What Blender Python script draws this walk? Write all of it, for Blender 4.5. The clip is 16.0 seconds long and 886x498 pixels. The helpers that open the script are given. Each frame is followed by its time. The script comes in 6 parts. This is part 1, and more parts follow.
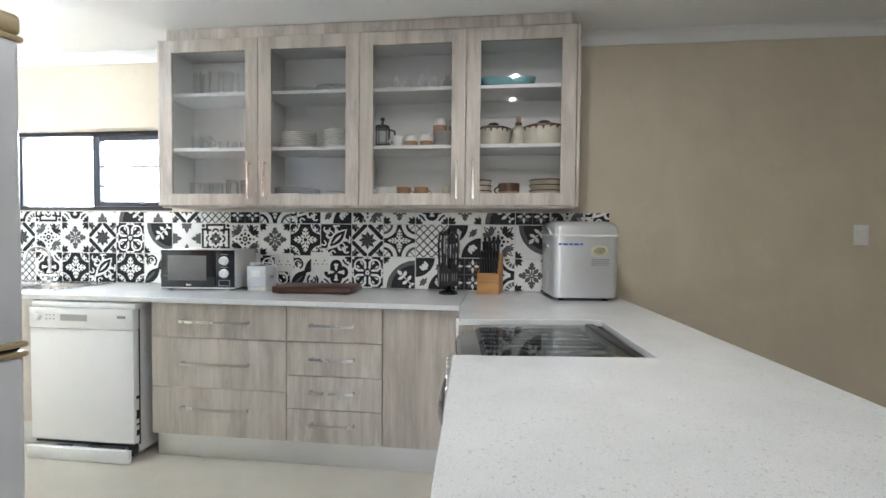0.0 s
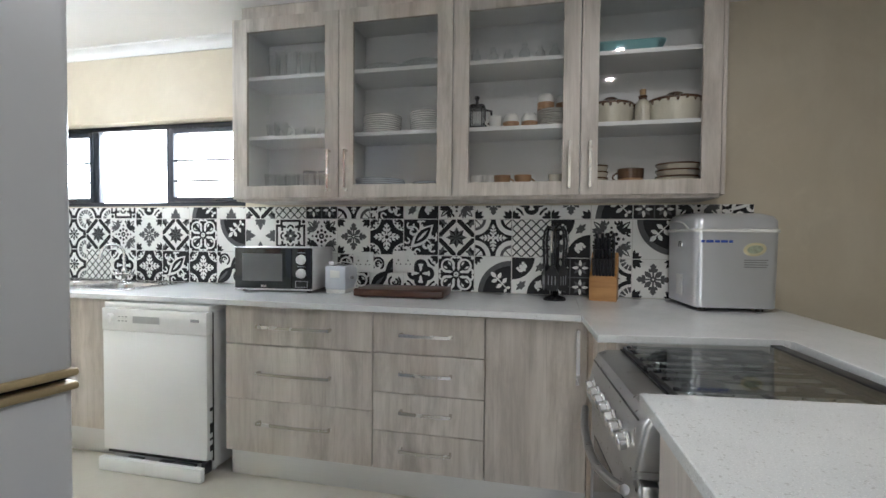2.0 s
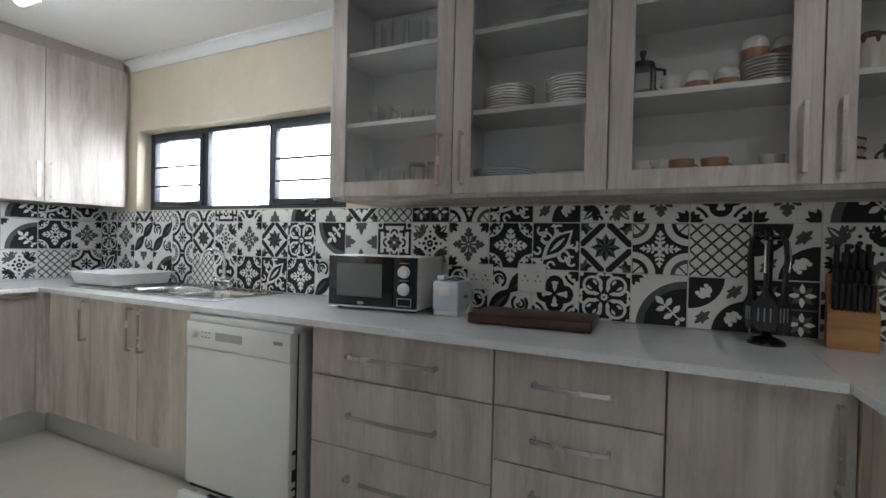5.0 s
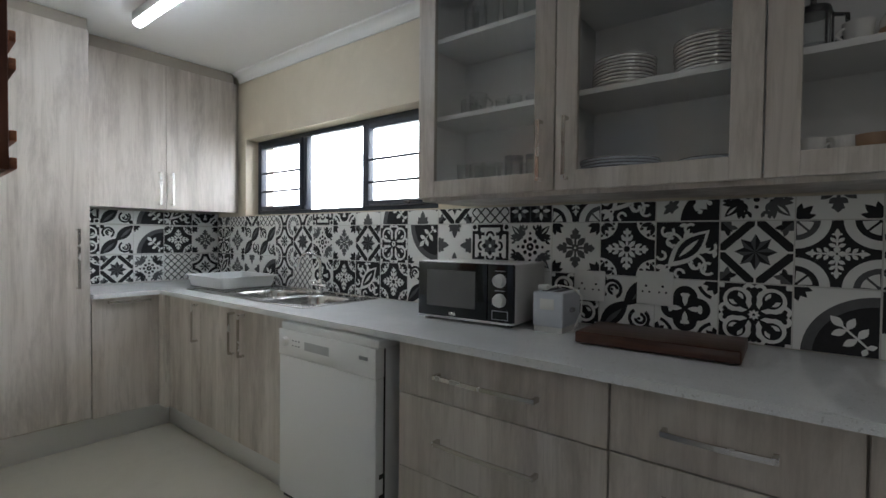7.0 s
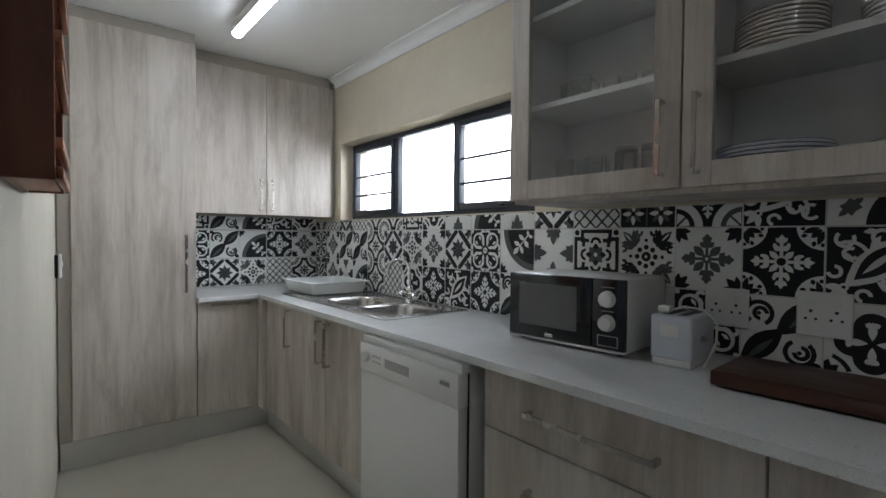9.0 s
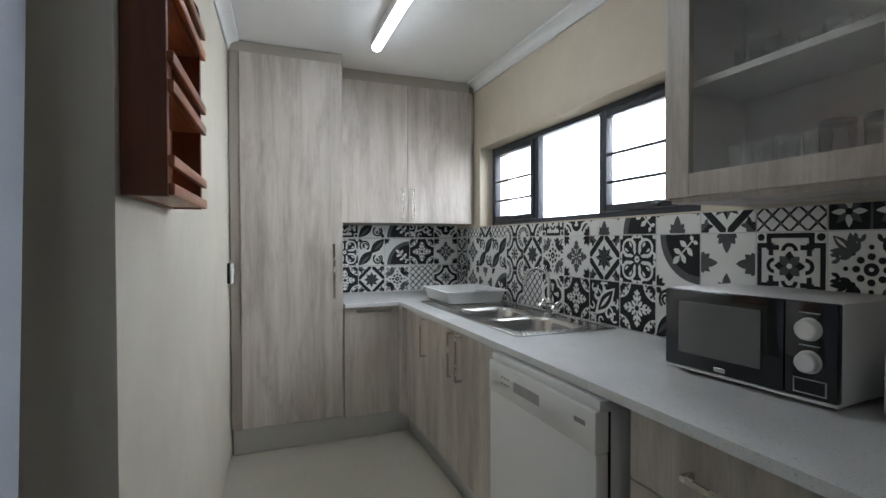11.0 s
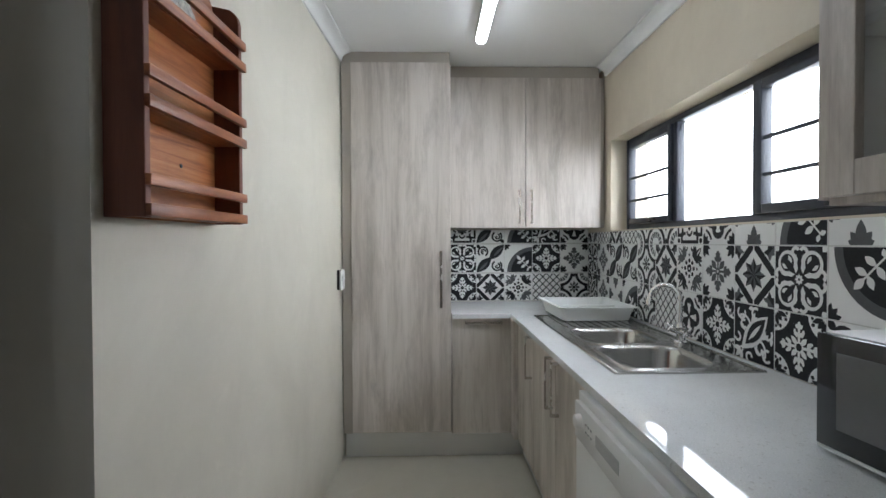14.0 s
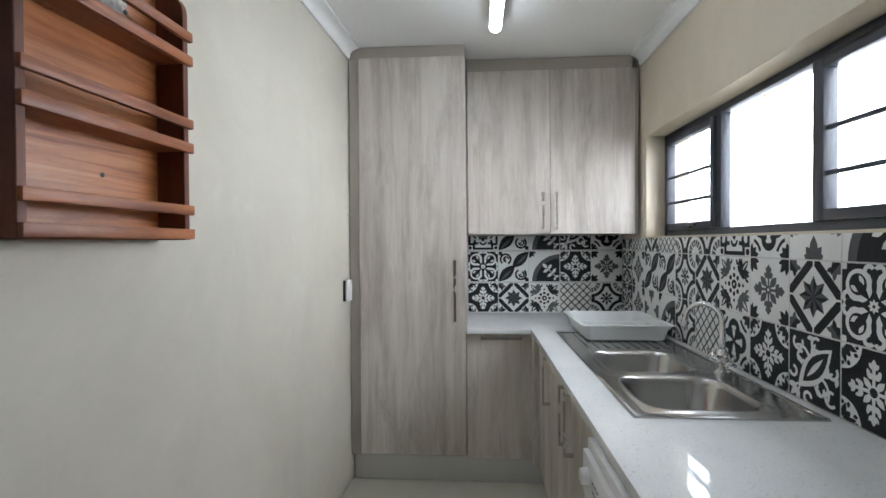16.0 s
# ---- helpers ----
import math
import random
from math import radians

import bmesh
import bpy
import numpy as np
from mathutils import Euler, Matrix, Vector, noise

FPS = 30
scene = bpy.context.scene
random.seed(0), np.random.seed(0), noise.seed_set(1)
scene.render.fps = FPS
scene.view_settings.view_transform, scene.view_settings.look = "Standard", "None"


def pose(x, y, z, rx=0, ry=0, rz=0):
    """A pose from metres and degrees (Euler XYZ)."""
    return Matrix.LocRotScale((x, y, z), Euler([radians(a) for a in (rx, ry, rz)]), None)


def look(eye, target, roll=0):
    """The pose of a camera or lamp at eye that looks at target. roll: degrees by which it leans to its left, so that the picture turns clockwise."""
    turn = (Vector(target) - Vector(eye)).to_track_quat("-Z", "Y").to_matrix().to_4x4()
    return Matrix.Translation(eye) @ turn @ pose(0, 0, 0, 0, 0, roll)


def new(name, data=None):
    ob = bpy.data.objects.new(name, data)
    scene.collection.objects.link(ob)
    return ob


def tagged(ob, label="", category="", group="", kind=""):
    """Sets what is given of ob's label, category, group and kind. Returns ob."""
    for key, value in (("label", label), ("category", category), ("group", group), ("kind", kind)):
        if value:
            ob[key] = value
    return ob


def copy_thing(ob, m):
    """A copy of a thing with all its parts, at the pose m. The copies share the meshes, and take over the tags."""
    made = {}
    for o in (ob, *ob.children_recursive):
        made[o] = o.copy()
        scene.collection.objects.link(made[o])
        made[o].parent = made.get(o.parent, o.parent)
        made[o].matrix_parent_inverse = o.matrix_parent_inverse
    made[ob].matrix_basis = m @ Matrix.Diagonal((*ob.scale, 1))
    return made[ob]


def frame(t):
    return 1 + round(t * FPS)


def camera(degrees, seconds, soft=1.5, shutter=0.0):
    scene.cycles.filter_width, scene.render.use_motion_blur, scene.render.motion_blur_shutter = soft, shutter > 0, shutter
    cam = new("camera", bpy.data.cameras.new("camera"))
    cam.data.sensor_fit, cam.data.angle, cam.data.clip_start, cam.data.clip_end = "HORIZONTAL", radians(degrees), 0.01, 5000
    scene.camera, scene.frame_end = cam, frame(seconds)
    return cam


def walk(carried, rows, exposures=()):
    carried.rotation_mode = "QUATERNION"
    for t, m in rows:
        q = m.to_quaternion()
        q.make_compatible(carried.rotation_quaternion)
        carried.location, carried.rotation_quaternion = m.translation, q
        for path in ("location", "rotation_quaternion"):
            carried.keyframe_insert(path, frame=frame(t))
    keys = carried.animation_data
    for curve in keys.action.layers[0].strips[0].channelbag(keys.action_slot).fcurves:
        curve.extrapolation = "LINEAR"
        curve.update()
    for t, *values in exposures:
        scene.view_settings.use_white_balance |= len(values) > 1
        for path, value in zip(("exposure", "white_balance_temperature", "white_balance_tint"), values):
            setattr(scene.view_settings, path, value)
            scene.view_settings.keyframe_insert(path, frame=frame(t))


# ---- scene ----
cam = camera(85.5, 16.0)
PATH = [
    (0, (0.06, 0.076, 1.239), (-0.18, 2.06, 1.179), 0.5),
    (0.5, (0.03, 0.14, 1.228), (-0.284, 2.115, 1.173), 0.4),
    (1, (-0.081, 0.223, 1.23), (-0.431, 2.191, 1.167), 0.5),
    (1.5, (-0.17, 0.299, 1.224), (-0.567, 2.258, 1.161), 0.5),
    (2, (-0.252, 0.415, 1.208), (-0.705, 2.362, 1.152), 0.5),
    (2.5, (-0.308, 0.529, 1.216), (-0.812, 2.464, 1.157), 0.5),
    (3, (-0.364, 0.621, 1.202), (-0.918, 2.542, 1.162), 0.7),
    (3.5, (-0.41, 0.716, 1.192), (-1.02, 2.621, 1.156), 0.9),
    (4, (-0.45, 0.817, 1.193), (-1.148, 2.691, 1.165), 1.2),
    (6.5, (-0.594, 1.143, 1.228), (-1.753, 2.772, 1.183), 0.7),
    (7, (-0.616, 1.199, 1.235), (-1.863, 2.762, 1.187), 0.6),
    (7.5, (-0.637, 1.242, 1.237), (-1.954, 2.746, 1.191), 0.7),
    (8, (-0.654, 1.291, 1.246), (-2.052, 2.721, 1.198), 0.6),
    (8.5, (-0.702, 1.341, 1.24), (-2.172, 2.696, 1.195), 0.6),
    (9, (-0.75, 1.412, 1.262), (-2.299, 2.677, 1.213), 0.5),
    (9.5, (-0.799, 1.475, 1.268), (-2.428, 2.634, 1.218), 0.6),
    (10, (-0.834, 1.509, 1.271), (-2.563, 2.513, 1.228), 0.3),
    (12.5, (-0.884, 1.751, 1.303), (-2.848, 2.126, 1.271), -0.1),
    (13, (-0.906, 1.815, 1.317), (-2.888, 2.076, 1.282), 0.0),
    (13.5, (-0.953, 1.891, 1.311), (-2.947, 2.039, 1.279), -0.1),
    (14, (-1.03, 1.961, 1.318), (-3.029, 2.012, 1.288), -0.2),
    (14.5, (-1.096, 2.002, 1.33), (-3.095, 1.998, 1.298), -0.1),
    (15, (-1.156, 2.044, 1.341), (-3.155, 1.989, 1.314), -0.2),
    (15.5, (-1.212, 2.089, 1.351), (-3.209, 1.994, 1.328), -0.3),
    (16, (-1.253, 2.134, 1.358), (-3.249, 2.0, 1.332), -0.3),
]
EXPOSURES = [(t, stops, 6000, 11) for t, stops in ((0, 2.78), (1.5, 2.40), (2.5, 2.18), (4, 1.76), (6.5, 0.80), (9.5, 0.62), (12.5, 0.78), (16, 0.86))]
walk(cam, [(t, look(eye, target, roll)) for t, eye, target, roll in PATH], EXPOSURES)

# ---- world, lamps ----
world = bpy.data.worlds.new("sky")
scene.world = world
world.use_nodes = True
wn = world.node_tree
sky = wn.nodes.new("ShaderNodeTexSky")
sky.sky_type, sky.sun_disc = "NISHITA", False
sky.sun_elevation, sky.sun_rotation, sky.dust_density = radians(50), radians(200), 3.0
wn.links.new(sky.outputs[0], wn.nodes["Background"].inputs[0])
wn.nodes["Background"].inputs[1].default_value = 0.08

sun = new("sun", bpy.data.lights.new("sun", "SUN"))
sun.data.energy, sun.data.angle, sun.data.color = 1.0, radians(12), (1.0, 0.96, 0.9)
sun.matrix_world = look((0, -6, 9), (0, 0, 0))


def area(name, place, target, w, h, power, colour=(1, 1, 1)):
    lamp = bpy.data.lights.new(name, "AREA")
    lamp.shape, lamp.size, lamp.size_y, lamp.energy, lamp.color = "RECTANGLE", w, h, power, colour
    ob = new(name, lamp)
    ob.matrix_world = look(place, target)
    return ob


area("room_window_daylight", (-0.4, -3.56, 1.22), (-0.4, 0, 1.22), 2.8, 1.6, 1.75, (0.86, 0.94, 1.0))

for x, y in ((0.15, 1.75), (0.15, 1.12)):
    area("downlight_beam", (x, y, 2.445), (x, y, 0), 0.05, 0.05, 1.0, (1.0, 0.95, 0.88))


# ---- building helpers ----
ROOT = {}


def box(bm, x0, x1, y0, y1, z0, z1, bev=0.0, mi=0, seg=2):
    v = [bm.verts.new((x, y, z)) for x in (x0, x1) for y in (y0, y1) for z in (z0, z1)]
    fs = [bm.faces.new([v[i] for i in q]) for q in ((0, 1, 3, 2), (4, 6, 7, 5), (0, 4, 5, 1), (2, 3, 7, 6), (0, 2, 6, 4), (1, 5, 7, 3))]
    for f in fs:
        f.material_index = mi
    if bev > 0:
        es = list({e for f in fs for e in f.edges})
        r = bmesh.ops.bevel(bm, geom=es, offset=bev, segments=seg, affect="EDGES", profile=0.5, clamp_overlap=True)
        for f in r["faces"]:
            f.material_index = mi
    return v


def prism(bm, pts, a0, a1, axis="z", mi=0, bev=0.0, seg=2):
    """A polygon of (u, v) drawn out along an axis."""
    def at(u, v, a):
        return (u, v, a) if axis == "z" else (u, a, v) if axis == "y" else (a, u, v)
    lo, hi = [bm.verts.new(at(u, v, a0)) for u, v in pts], [bm.verts.new(at(u, v, a1)) for u, v in pts]
    fs = [bm.faces.new(lo[::-1]), bm.faces.new(hi)]
    n = len(pts)
    for i in range(n):
        fs.append(bm.faces.new((lo[i], lo[(i + 1) % n], hi[(i + 1) % n], hi[i])))
    for f in fs:
        f.material_index = mi
    bmesh.ops.recalc_face_normals(bm, faces=fs)
    if bev > 0:
        es = list({e for f in fs[:2] for e in f.edges})
        bmesh.ops.bevel(bm, geom=es, offset=bev, segments=seg, affect="EDGES", profile=0.5, clamp_overlap=True)


def lathe(bm, prof, cx=0, cy=0, z0=0, seg=24, mi=0, m=None, caps=(0, -1)):
    """A profile of (radius, height) turned round a vertical axis, or round the z of the pose m."""
    rings = []
    for r, z in prof:
        ring = []
        for i in range(seg):
            a = 2 * math.pi * i / seg
            p = Vector((r * math.cos(a), r * math.sin(a), z))
            ring.append(bm.verts.new(m @ p if m else (cx + p.x, cy + p.y, z0 + p.z)))
        rings.append(ring)
    for a, b in zip(rings, rings[1:]):
        for i in range(seg):
            j = (i + 1) % seg
            bm.faces.new((a[i], a[j], b[j], b[i])).material_index = mi
    for end in caps:
        bm.faces.new(rings[end] if end else rings[0][::-1]).material_index = mi


def tube(bm, pts, r, seg=10, mi=0, flat=1.0):
    """A round bar through the points; flat squeezes its section."""
    pts = [Vector(p) for p in pts]
    side = None
    rings = []
    for i, p in enumerate(pts):
        d = (pts[min(i + 1, len(pts) - 1)] - pts[max(i - 1, 0)]).normalized()
        if side is None:
            side = d.orthogonal().normalized()
        side = (side - d * side.dot(d)).normalized()
        up = d.cross(side)
        rings.append([bm.verts.new(p + r * (math.cos(a) * side + flat * math.sin(a) * up)) for a in (2 * math.pi * k / seg for k in range(seg))])
    for a, b in zip(rings, rings[1:]):
        for i in range(seg):
            j = (i + 1) % seg
            bm.faces.new((a[i], a[j], b[j], b[i])).material_index = mi
    bm.faces.new(rings[0][::-1]).material_index = mi
    bm.faces.new(rings[-1]).material_index = mi


def arc(c, r, a0, a1, n=10):
    return [(c[0] + r * math.cos(radians(a0 + (a1 - a0) * i / n)), c[1] + r * math.sin(radians(a0 + (a1 - a0) * i / n))) for i in range(n + 1)]


def mesh_of(name, bm, mats, smooth=None):
    bmesh.ops.recalc_face_normals(bm, faces=bm.faces[:])
    me = bpy.data.meshes.new(name)
    bm.to_mesh(me)
    bm.free()
    for m in mats if isinstance(mats, (list, tuple)) else [mats]:
        me.materials.append(m)
    if smooth:
        for p in me.polygons:
            p.use_smooth = True
        me.set_sharp_from_angle(angle=radians(smooth))
    return me


def thing(name, place, label, category, group="", rz=0.0):
    """An Empty at the base of a thing; its parts are given in its own coordinates."""
    ob = new(name)
    ob.empty_display_size = 0.05
    ob.matrix_world = pose(*place, 0, 0, rz)
    ROOT[ob] = Matrix.Identity(4)
    return tagged(ob, label, category, group)


def placed(name, place, label, category, group=""):
    """As thing(), with its parts given in the coordinates of the room."""
    ob = thing(name, place, label, category, group)
    ROOT[ob] = Matrix.Translation(place).inverted()
    return ob


def part(name, bm, mats, parent, label="", smooth=30):
    bm.transform(ROOT[parent])
    ob = new(name, mesh_of(name, bm, mats, smooth))
    ob.parent = parent
    ROOT[ob] = ROOT[parent]
    return tagged(ob, label) if label else ob


def solid(name, bm, mats, label, category, kind="structure", smooth=None):
    ob = new(name, mesh_of(name, bm, mats, smooth))
    ROOT[ob] = Matrix.Identity(4)
    return tagged(ob, label, category, kind=kind)


# ---- materials ----
def nodes_of(name):
    m = bpy.data.materials.new(name)
    m.use_nodes = True
    nt = m.node_tree
    return m, nt, nt.nodes["Principled BSDF"]


def link(nt, a, b):
    nt.links.new(a, b)


def coords(nt, scale=(1, 1, 1), jitter=True):
    tc = nt.nodes.new("ShaderNodeTexCoord")
    mp = nt.nodes.new("ShaderNodeMapping")
    mp.inputs["Scale"].default_value = scale
    link(nt, tc.outputs["Object"], mp.inputs["Vector"])
    if jitter:
        oi = nt.nodes.new("ShaderNodeObjectInfo")
        mul = nt.nodes.new("ShaderNodeMath")
        mul.operation = "MULTIPLY"
        mul.inputs[1].default_value = 40.0
        link(nt, oi.outputs["Random"], mul.inputs[0])
        link(nt, mul.outputs[0], mp.inputs["Location"])
    return mp.outputs["Vector"]


def noise_of(nt, vec, scale, detail=4.0, rough=0.55, dist=0.0):
    n = nt.nodes.new("ShaderNodeTexNoise")
    n.inputs["Scale"].default_value, n.inputs["Detail"].default_value = scale, detail
    n.inputs["Roughness"].default_value, n.inputs["Distortion"].default_value = rough, dist
    link(nt, vec, n.inputs["Vector"])
    return n.outputs["Fac"]


def ramp_of(nt, fac, stops):
    r = nt.nodes.new("ShaderNodeValToRGB")
    els = r.color_ramp.elements
    while len(els) < len(stops):
        els.new(0.5)
    for e, (p, c) in zip(els, stops):
        e.position, e.color = p, (*c, 1.0)
    link(nt, fac, r.inputs["Fac"])
    return r.outputs["Color"]


def mixed(nt, a, b, fac, kind="MIX"):
    x = nt.nodes.new("ShaderNodeMix")
    x.data_type, x.blend_type = "RGBA", kind
    for sock, val in ((x.inputs[6], a), (x.inputs[7], b), (x.inputs[0], fac)):
        if isinstance(val, (int, float)):
            sock.default_value = val
        elif isinstance(val, tuple):
            sock.default_value = (*val, 1.0)
        else:
            link(nt, val, sock)
    return x.outputs[2]


def bumped(nt, bsdf, fac, strength, distance=0.002):
    b = nt.nodes.new("ShaderNodeBump")
    b.inputs["Strength"].default_value, b.inputs["Distance"].default_value = strength, distance
    link(nt, fac, b.inputs["Height"])
    link(nt, b.outputs["Normal"], bsdf.inputs["Normal"])


def tone(c, k):
    return tuple(min(1.0, v * k) for v in c)


def paint(name, col, rough=0.5, metal=0.0, var=0.08, scale=6.0, fine=90.0, bump=0.0, stretch=(1, 1, 1), coat=0.0, dirt=0.0):
    m, nt, b = nodes_of(name)
    vec = coords(nt, stretch)
    big, small = noise_of(nt, vec, scale), noise_of(nt, vec, fine, 3.0)
    c = ramp_of(nt, big, [(0.3, tone(col, 1 - var)), (0.7, tone(col, 1 + var))])
    c = mixed(nt, c, tone(col, 1 - 1.5 * var), ramp_of(nt, small, [(0.5, (0, 0, 0)), (0.8, (0.5, 0.5, 0.5))]))
    link(nt, c, b.inputs["Base Color"])
    r = ramp_of(nt, noise_of(nt, vec, scale * 3), [(0.3, (rough * (1 - 2 * var),) * 3), (0.75, (min(1, rough * (1 + 2 * var)),) * 3)])
    link(nt, r, b.inputs["Roughness"])
    b.inputs["Metallic"].default_value, b.inputs["Coat Weight"].default_value, b.inputs["Coat Roughness"].default_value = metal, coat, 0.08
    if bump:
        bumped(nt, b, small, bump)
    return m


def laminate(name, dark, mid, pale, rough=0.42, along=(1, 1, 0.07), grain=15.0, warp=0.15):
    """Wood-grain board: long streaks, fine pores, and a few soft dark clouds."""
    m, nt, b = nodes_of(name)
    vec = coords(nt, along)
    streak = noise_of(nt, vec, grain, 6.0, 0.62, warp)
    c = ramp_of(nt, streak, [(0.25, dark), (0.48, mid), (0.75, pale)])
    cloud = noise_of(nt, coords(nt, tuple(0.22 if v < 1 else 1 for v in along)), 7.0, 7.0, 0.70, 0.25)
    c = mixed(nt, c, tone(dark, 0.80), ramp_of(nt, cloud, [(0.47, (0, 0, 0)), (0.56, (0.34, 0.34, 0.34)), (0.68, (0.8, 0.8, 0.8))]))
    broad = noise_of(nt, coords(nt, tuple(0.10 if v < 1 else 1 for v in along)), 4.5, 4.0, 0.6, 0.25)
    c = mixed(nt, c, tone(dark, 0.92), ramp_of(nt, broad, [(0.42, (0, 0, 0)), (0.66, (0.40, 0.40, 0.40))]))
    line = noise_of(nt, coords(nt, tuple(0.04 if v < 1 else 1 for v in along)), 55.0, 4.0, 0.6, 0.6)
    c = mixed(nt, c, tone(dark, 0.9), ramp_of(nt, line, [(0.54, (0, 0, 0)), (0.72, (0.42, 0.42, 0.42))]))
    pore = noise_of(nt, coords(nt, tuple(0.03 if v < 1 else 1 for v in along)), 190.0, 3.0)
    c = mixed(nt, c, tone(dark, 0.7), ramp_of(nt, pore, [(0.58, (0, 0, 0)), (0.8, (0.4, 0.4, 0.4))]))
    link(nt, c, b.inputs["Base Color"])
    link(nt, ramp_of(nt, streak, [(0.3, (rough * 1.1,) * 3), (0.7, (rough * 0.9,) * 3)]), b.inputs["Roughness"])
    bumped(nt, b, pore, 0.12, 0.0006)
    return m


def pane(name, tint=(1, 1, 1), ior=1.45, edge=0.85, rough=0.02, sharp=4.5, haze=0.0):
    """A thin clear sheet: see-through, with gloss by Fresnel; haze mixes in diffuse white."""
    m, nt, b = nodes_of(name)
    nt.nodes.remove(b)
    t, g, f, x = (nt.nodes.new("ShaderNode" + k) for k in ("BsdfTransparent", "BsdfGlossy", "LayerWeight", "MixShader"))
    t.inputs["Color"].default_value = (*tint, 1)
    g.inputs["Roughness"].default_value = rough
    f.inputs["Blend"].default_value = 0.5
    power, keep = nt.nodes.new("ShaderNodeMath"), nt.nodes.new("ShaderNodeMath")
    power.operation, keep.operation = "POWER", "MULTIPLY_ADD"
    power.inputs[1].default_value = sharp
    r0 = ((ior - 1) / (ior + 1)) ** 2
    keep.inputs[1].default_value, keep.inputs[2].default_value = edge, r0
    link(nt, f.outputs["Facing"], power.inputs[0])
    link(nt, power.outputs[0], keep.inputs[0])
    link(nt, keep.outputs[0], x.inputs[0])
    link(nt, t.outputs[0], x.inputs[1])
    link(nt, g.outputs[0], x.inputs[2])
    out = x.outputs[0]
    if haze:
        d, y = nt.nodes.new("ShaderNodeBsdfDiffuse"), nt.nodes.new("ShaderNodeMixShader")
        d.inputs["Color"].default_value = (0.9, 0.92, 0.92, 1)
        y.inputs[0].default_value = haze
        link(nt, out, y.inputs[1])
        link(nt, d.outputs[0], y.inputs[2])
        out = y.outputs[0]
    link(nt, out, nt.nodes["Material Output"].inputs["Surface"])
    return m


def lamp_glow(name, col, strength):
    m, nt, b = nodes_of(name)
    b.inputs["Base Color"].default_value = (0.9, 0.9, 0.9, 1)
    b.inputs["Emission Color"].default_value = (*col, 1)
    b.inputs["Emission Strength"].default_value = strength
    return m


def quartz(name):
    m, nt, b = nodes_of(name)
    vec = coords(nt, (1, 1, 1), False)
    c = ramp_of(nt, noise_of(nt, vec, 5.0), [(0.3, (0.69, 0.71, 0.715)), (0.7, (0.785, 0.80, 0.80))])
    for scale, col, edge in ((120.0, (0.50, 0.50, 0.49), 0.66), (260.0, (0.58, 0.58, 0.57), 0.62), (340.0, (0.93, 0.93, 0.92), 0.60)):
        c = mixed(nt, c, col, ramp_of(nt, noise_of(nt, vec, scale, 1.0), [(edge, (0, 0, 0)), (edge + 0.07, (0.7, 0.7, 0.7))]))
    link(nt, c, b.inputs["Base Color"])
    b.inputs["Specular IOR Level"].default_value = 0.36
    link(nt, ramp_of(nt, noise_of(nt, vec, 9.0), [(0.3, (0.03,) * 3), (0.7, (0.05,) * 3)]), b.inputs["Roughness"])
    return m


def steel(name, col, rough, stretch):
    m, nt, b = nodes_of(name)
    vec = coords(nt, stretch)
    n = noise_of(nt, vec, 60.0, 3.0)
    link(nt, ramp_of(nt, n, [(0.3, tone(col, 0.95)), (0.7, col)]), b.inputs["Base Color"])
    link(nt, ramp_of(nt, noise_of(nt, vec, 14.0), [(0.3, (rough * 0.88,) * 3), (0.7, (rough * 1.12,) * 3)]), b.inputs["Roughness"])
    b.inputs["Metallic"].default_value = 1.0
    return m


def plaster(name, col, col2):
    m, nt, b = nodes_of(name)
    vec = coords(nt, (1, 1, 1), False)
    c = ramp_of(nt, noise_of(nt, vec, 1.6, 5.0, 0.6, 0.8), [(0.32, col2), (0.68, col)])
    c = mixed(nt, c, tone(col2, 0.9), ramp_of(nt, noise_of(nt, coords(nt, (1, 1, 0.4), False), 7.0, 6.0, 0.65), [(0.5, (0, 0, 0)), (0.8, (0.45, 0.45, 0.45))]))
    c = mixed(nt, c, tone(col, 1.12), ramp_of(nt, noise_of(nt, vec, 3.4, 7.0, 0.7, 1.5), [(0.58, (0, 0, 0)), (0.78, (0.5, 0.5, 0.5))]))
    link(nt, c, b.inputs["Base Color"])
    b.inputs["Roughness"].default_value = 0.62
    bumped(nt, b, noise_of(nt, vec, 38.0, 6.0, 0.6), 0.16, 0.003)
    return m


WOOD = laminate("pale_oak_laminate", (0.405, 0.357, 0.310), (0.612, 0.558, 0.505), (0.705, 0.655, 0.602))
PLAIN_BOARD = paint("taupe_board", (0.40, 0.36, 0.31), 0.5, var=0.05, scale=2)
WHITE_BOARD = paint("white_melamine", (0.74, 0.74, 0.73), 0.4, var=0.02, scale=3)
PLINTH = steel("brushed_plinth", (0.72, 0.72, 0.72), 0.34, (0.05, 0.05, 6))
WALL = plaster("beige_plaster", (0.66, 0.592, 0.470), (0.59, 0.522, 0.405))
CREAM_WALL = plaster("cream_plaster", (0.61, 0.575, 0.490), (0.54, 0.505, 0.425))
CEILING = paint("white_ceiling_paint", (0.80, 0.80, 0.79), 0.8, var=0.02, scale=1.5, bump=0.05)
CORNICE = paint("white_cornice_paint", (0.78, 0.78, 0.77), 0.7, var=0.02)
FLOOR = plaster("screed_floor", (0.58, 0.55, 0.47), (0.53, 0.50, 0.42))
FLOOR.node_tree.nodes["Principled BSDF"].inputs["Roughness"].default_value = 0.32
QUARTZ = quartz("white_quartz")
HANDLE = steel("satin_nickel", (0.62, 0.60, 0.57), 0.26, (1, 1, 1))
CHROME = paint("chrome", (0.86, 0.87, 0.88), 0.07, 1.0, var=0.02)
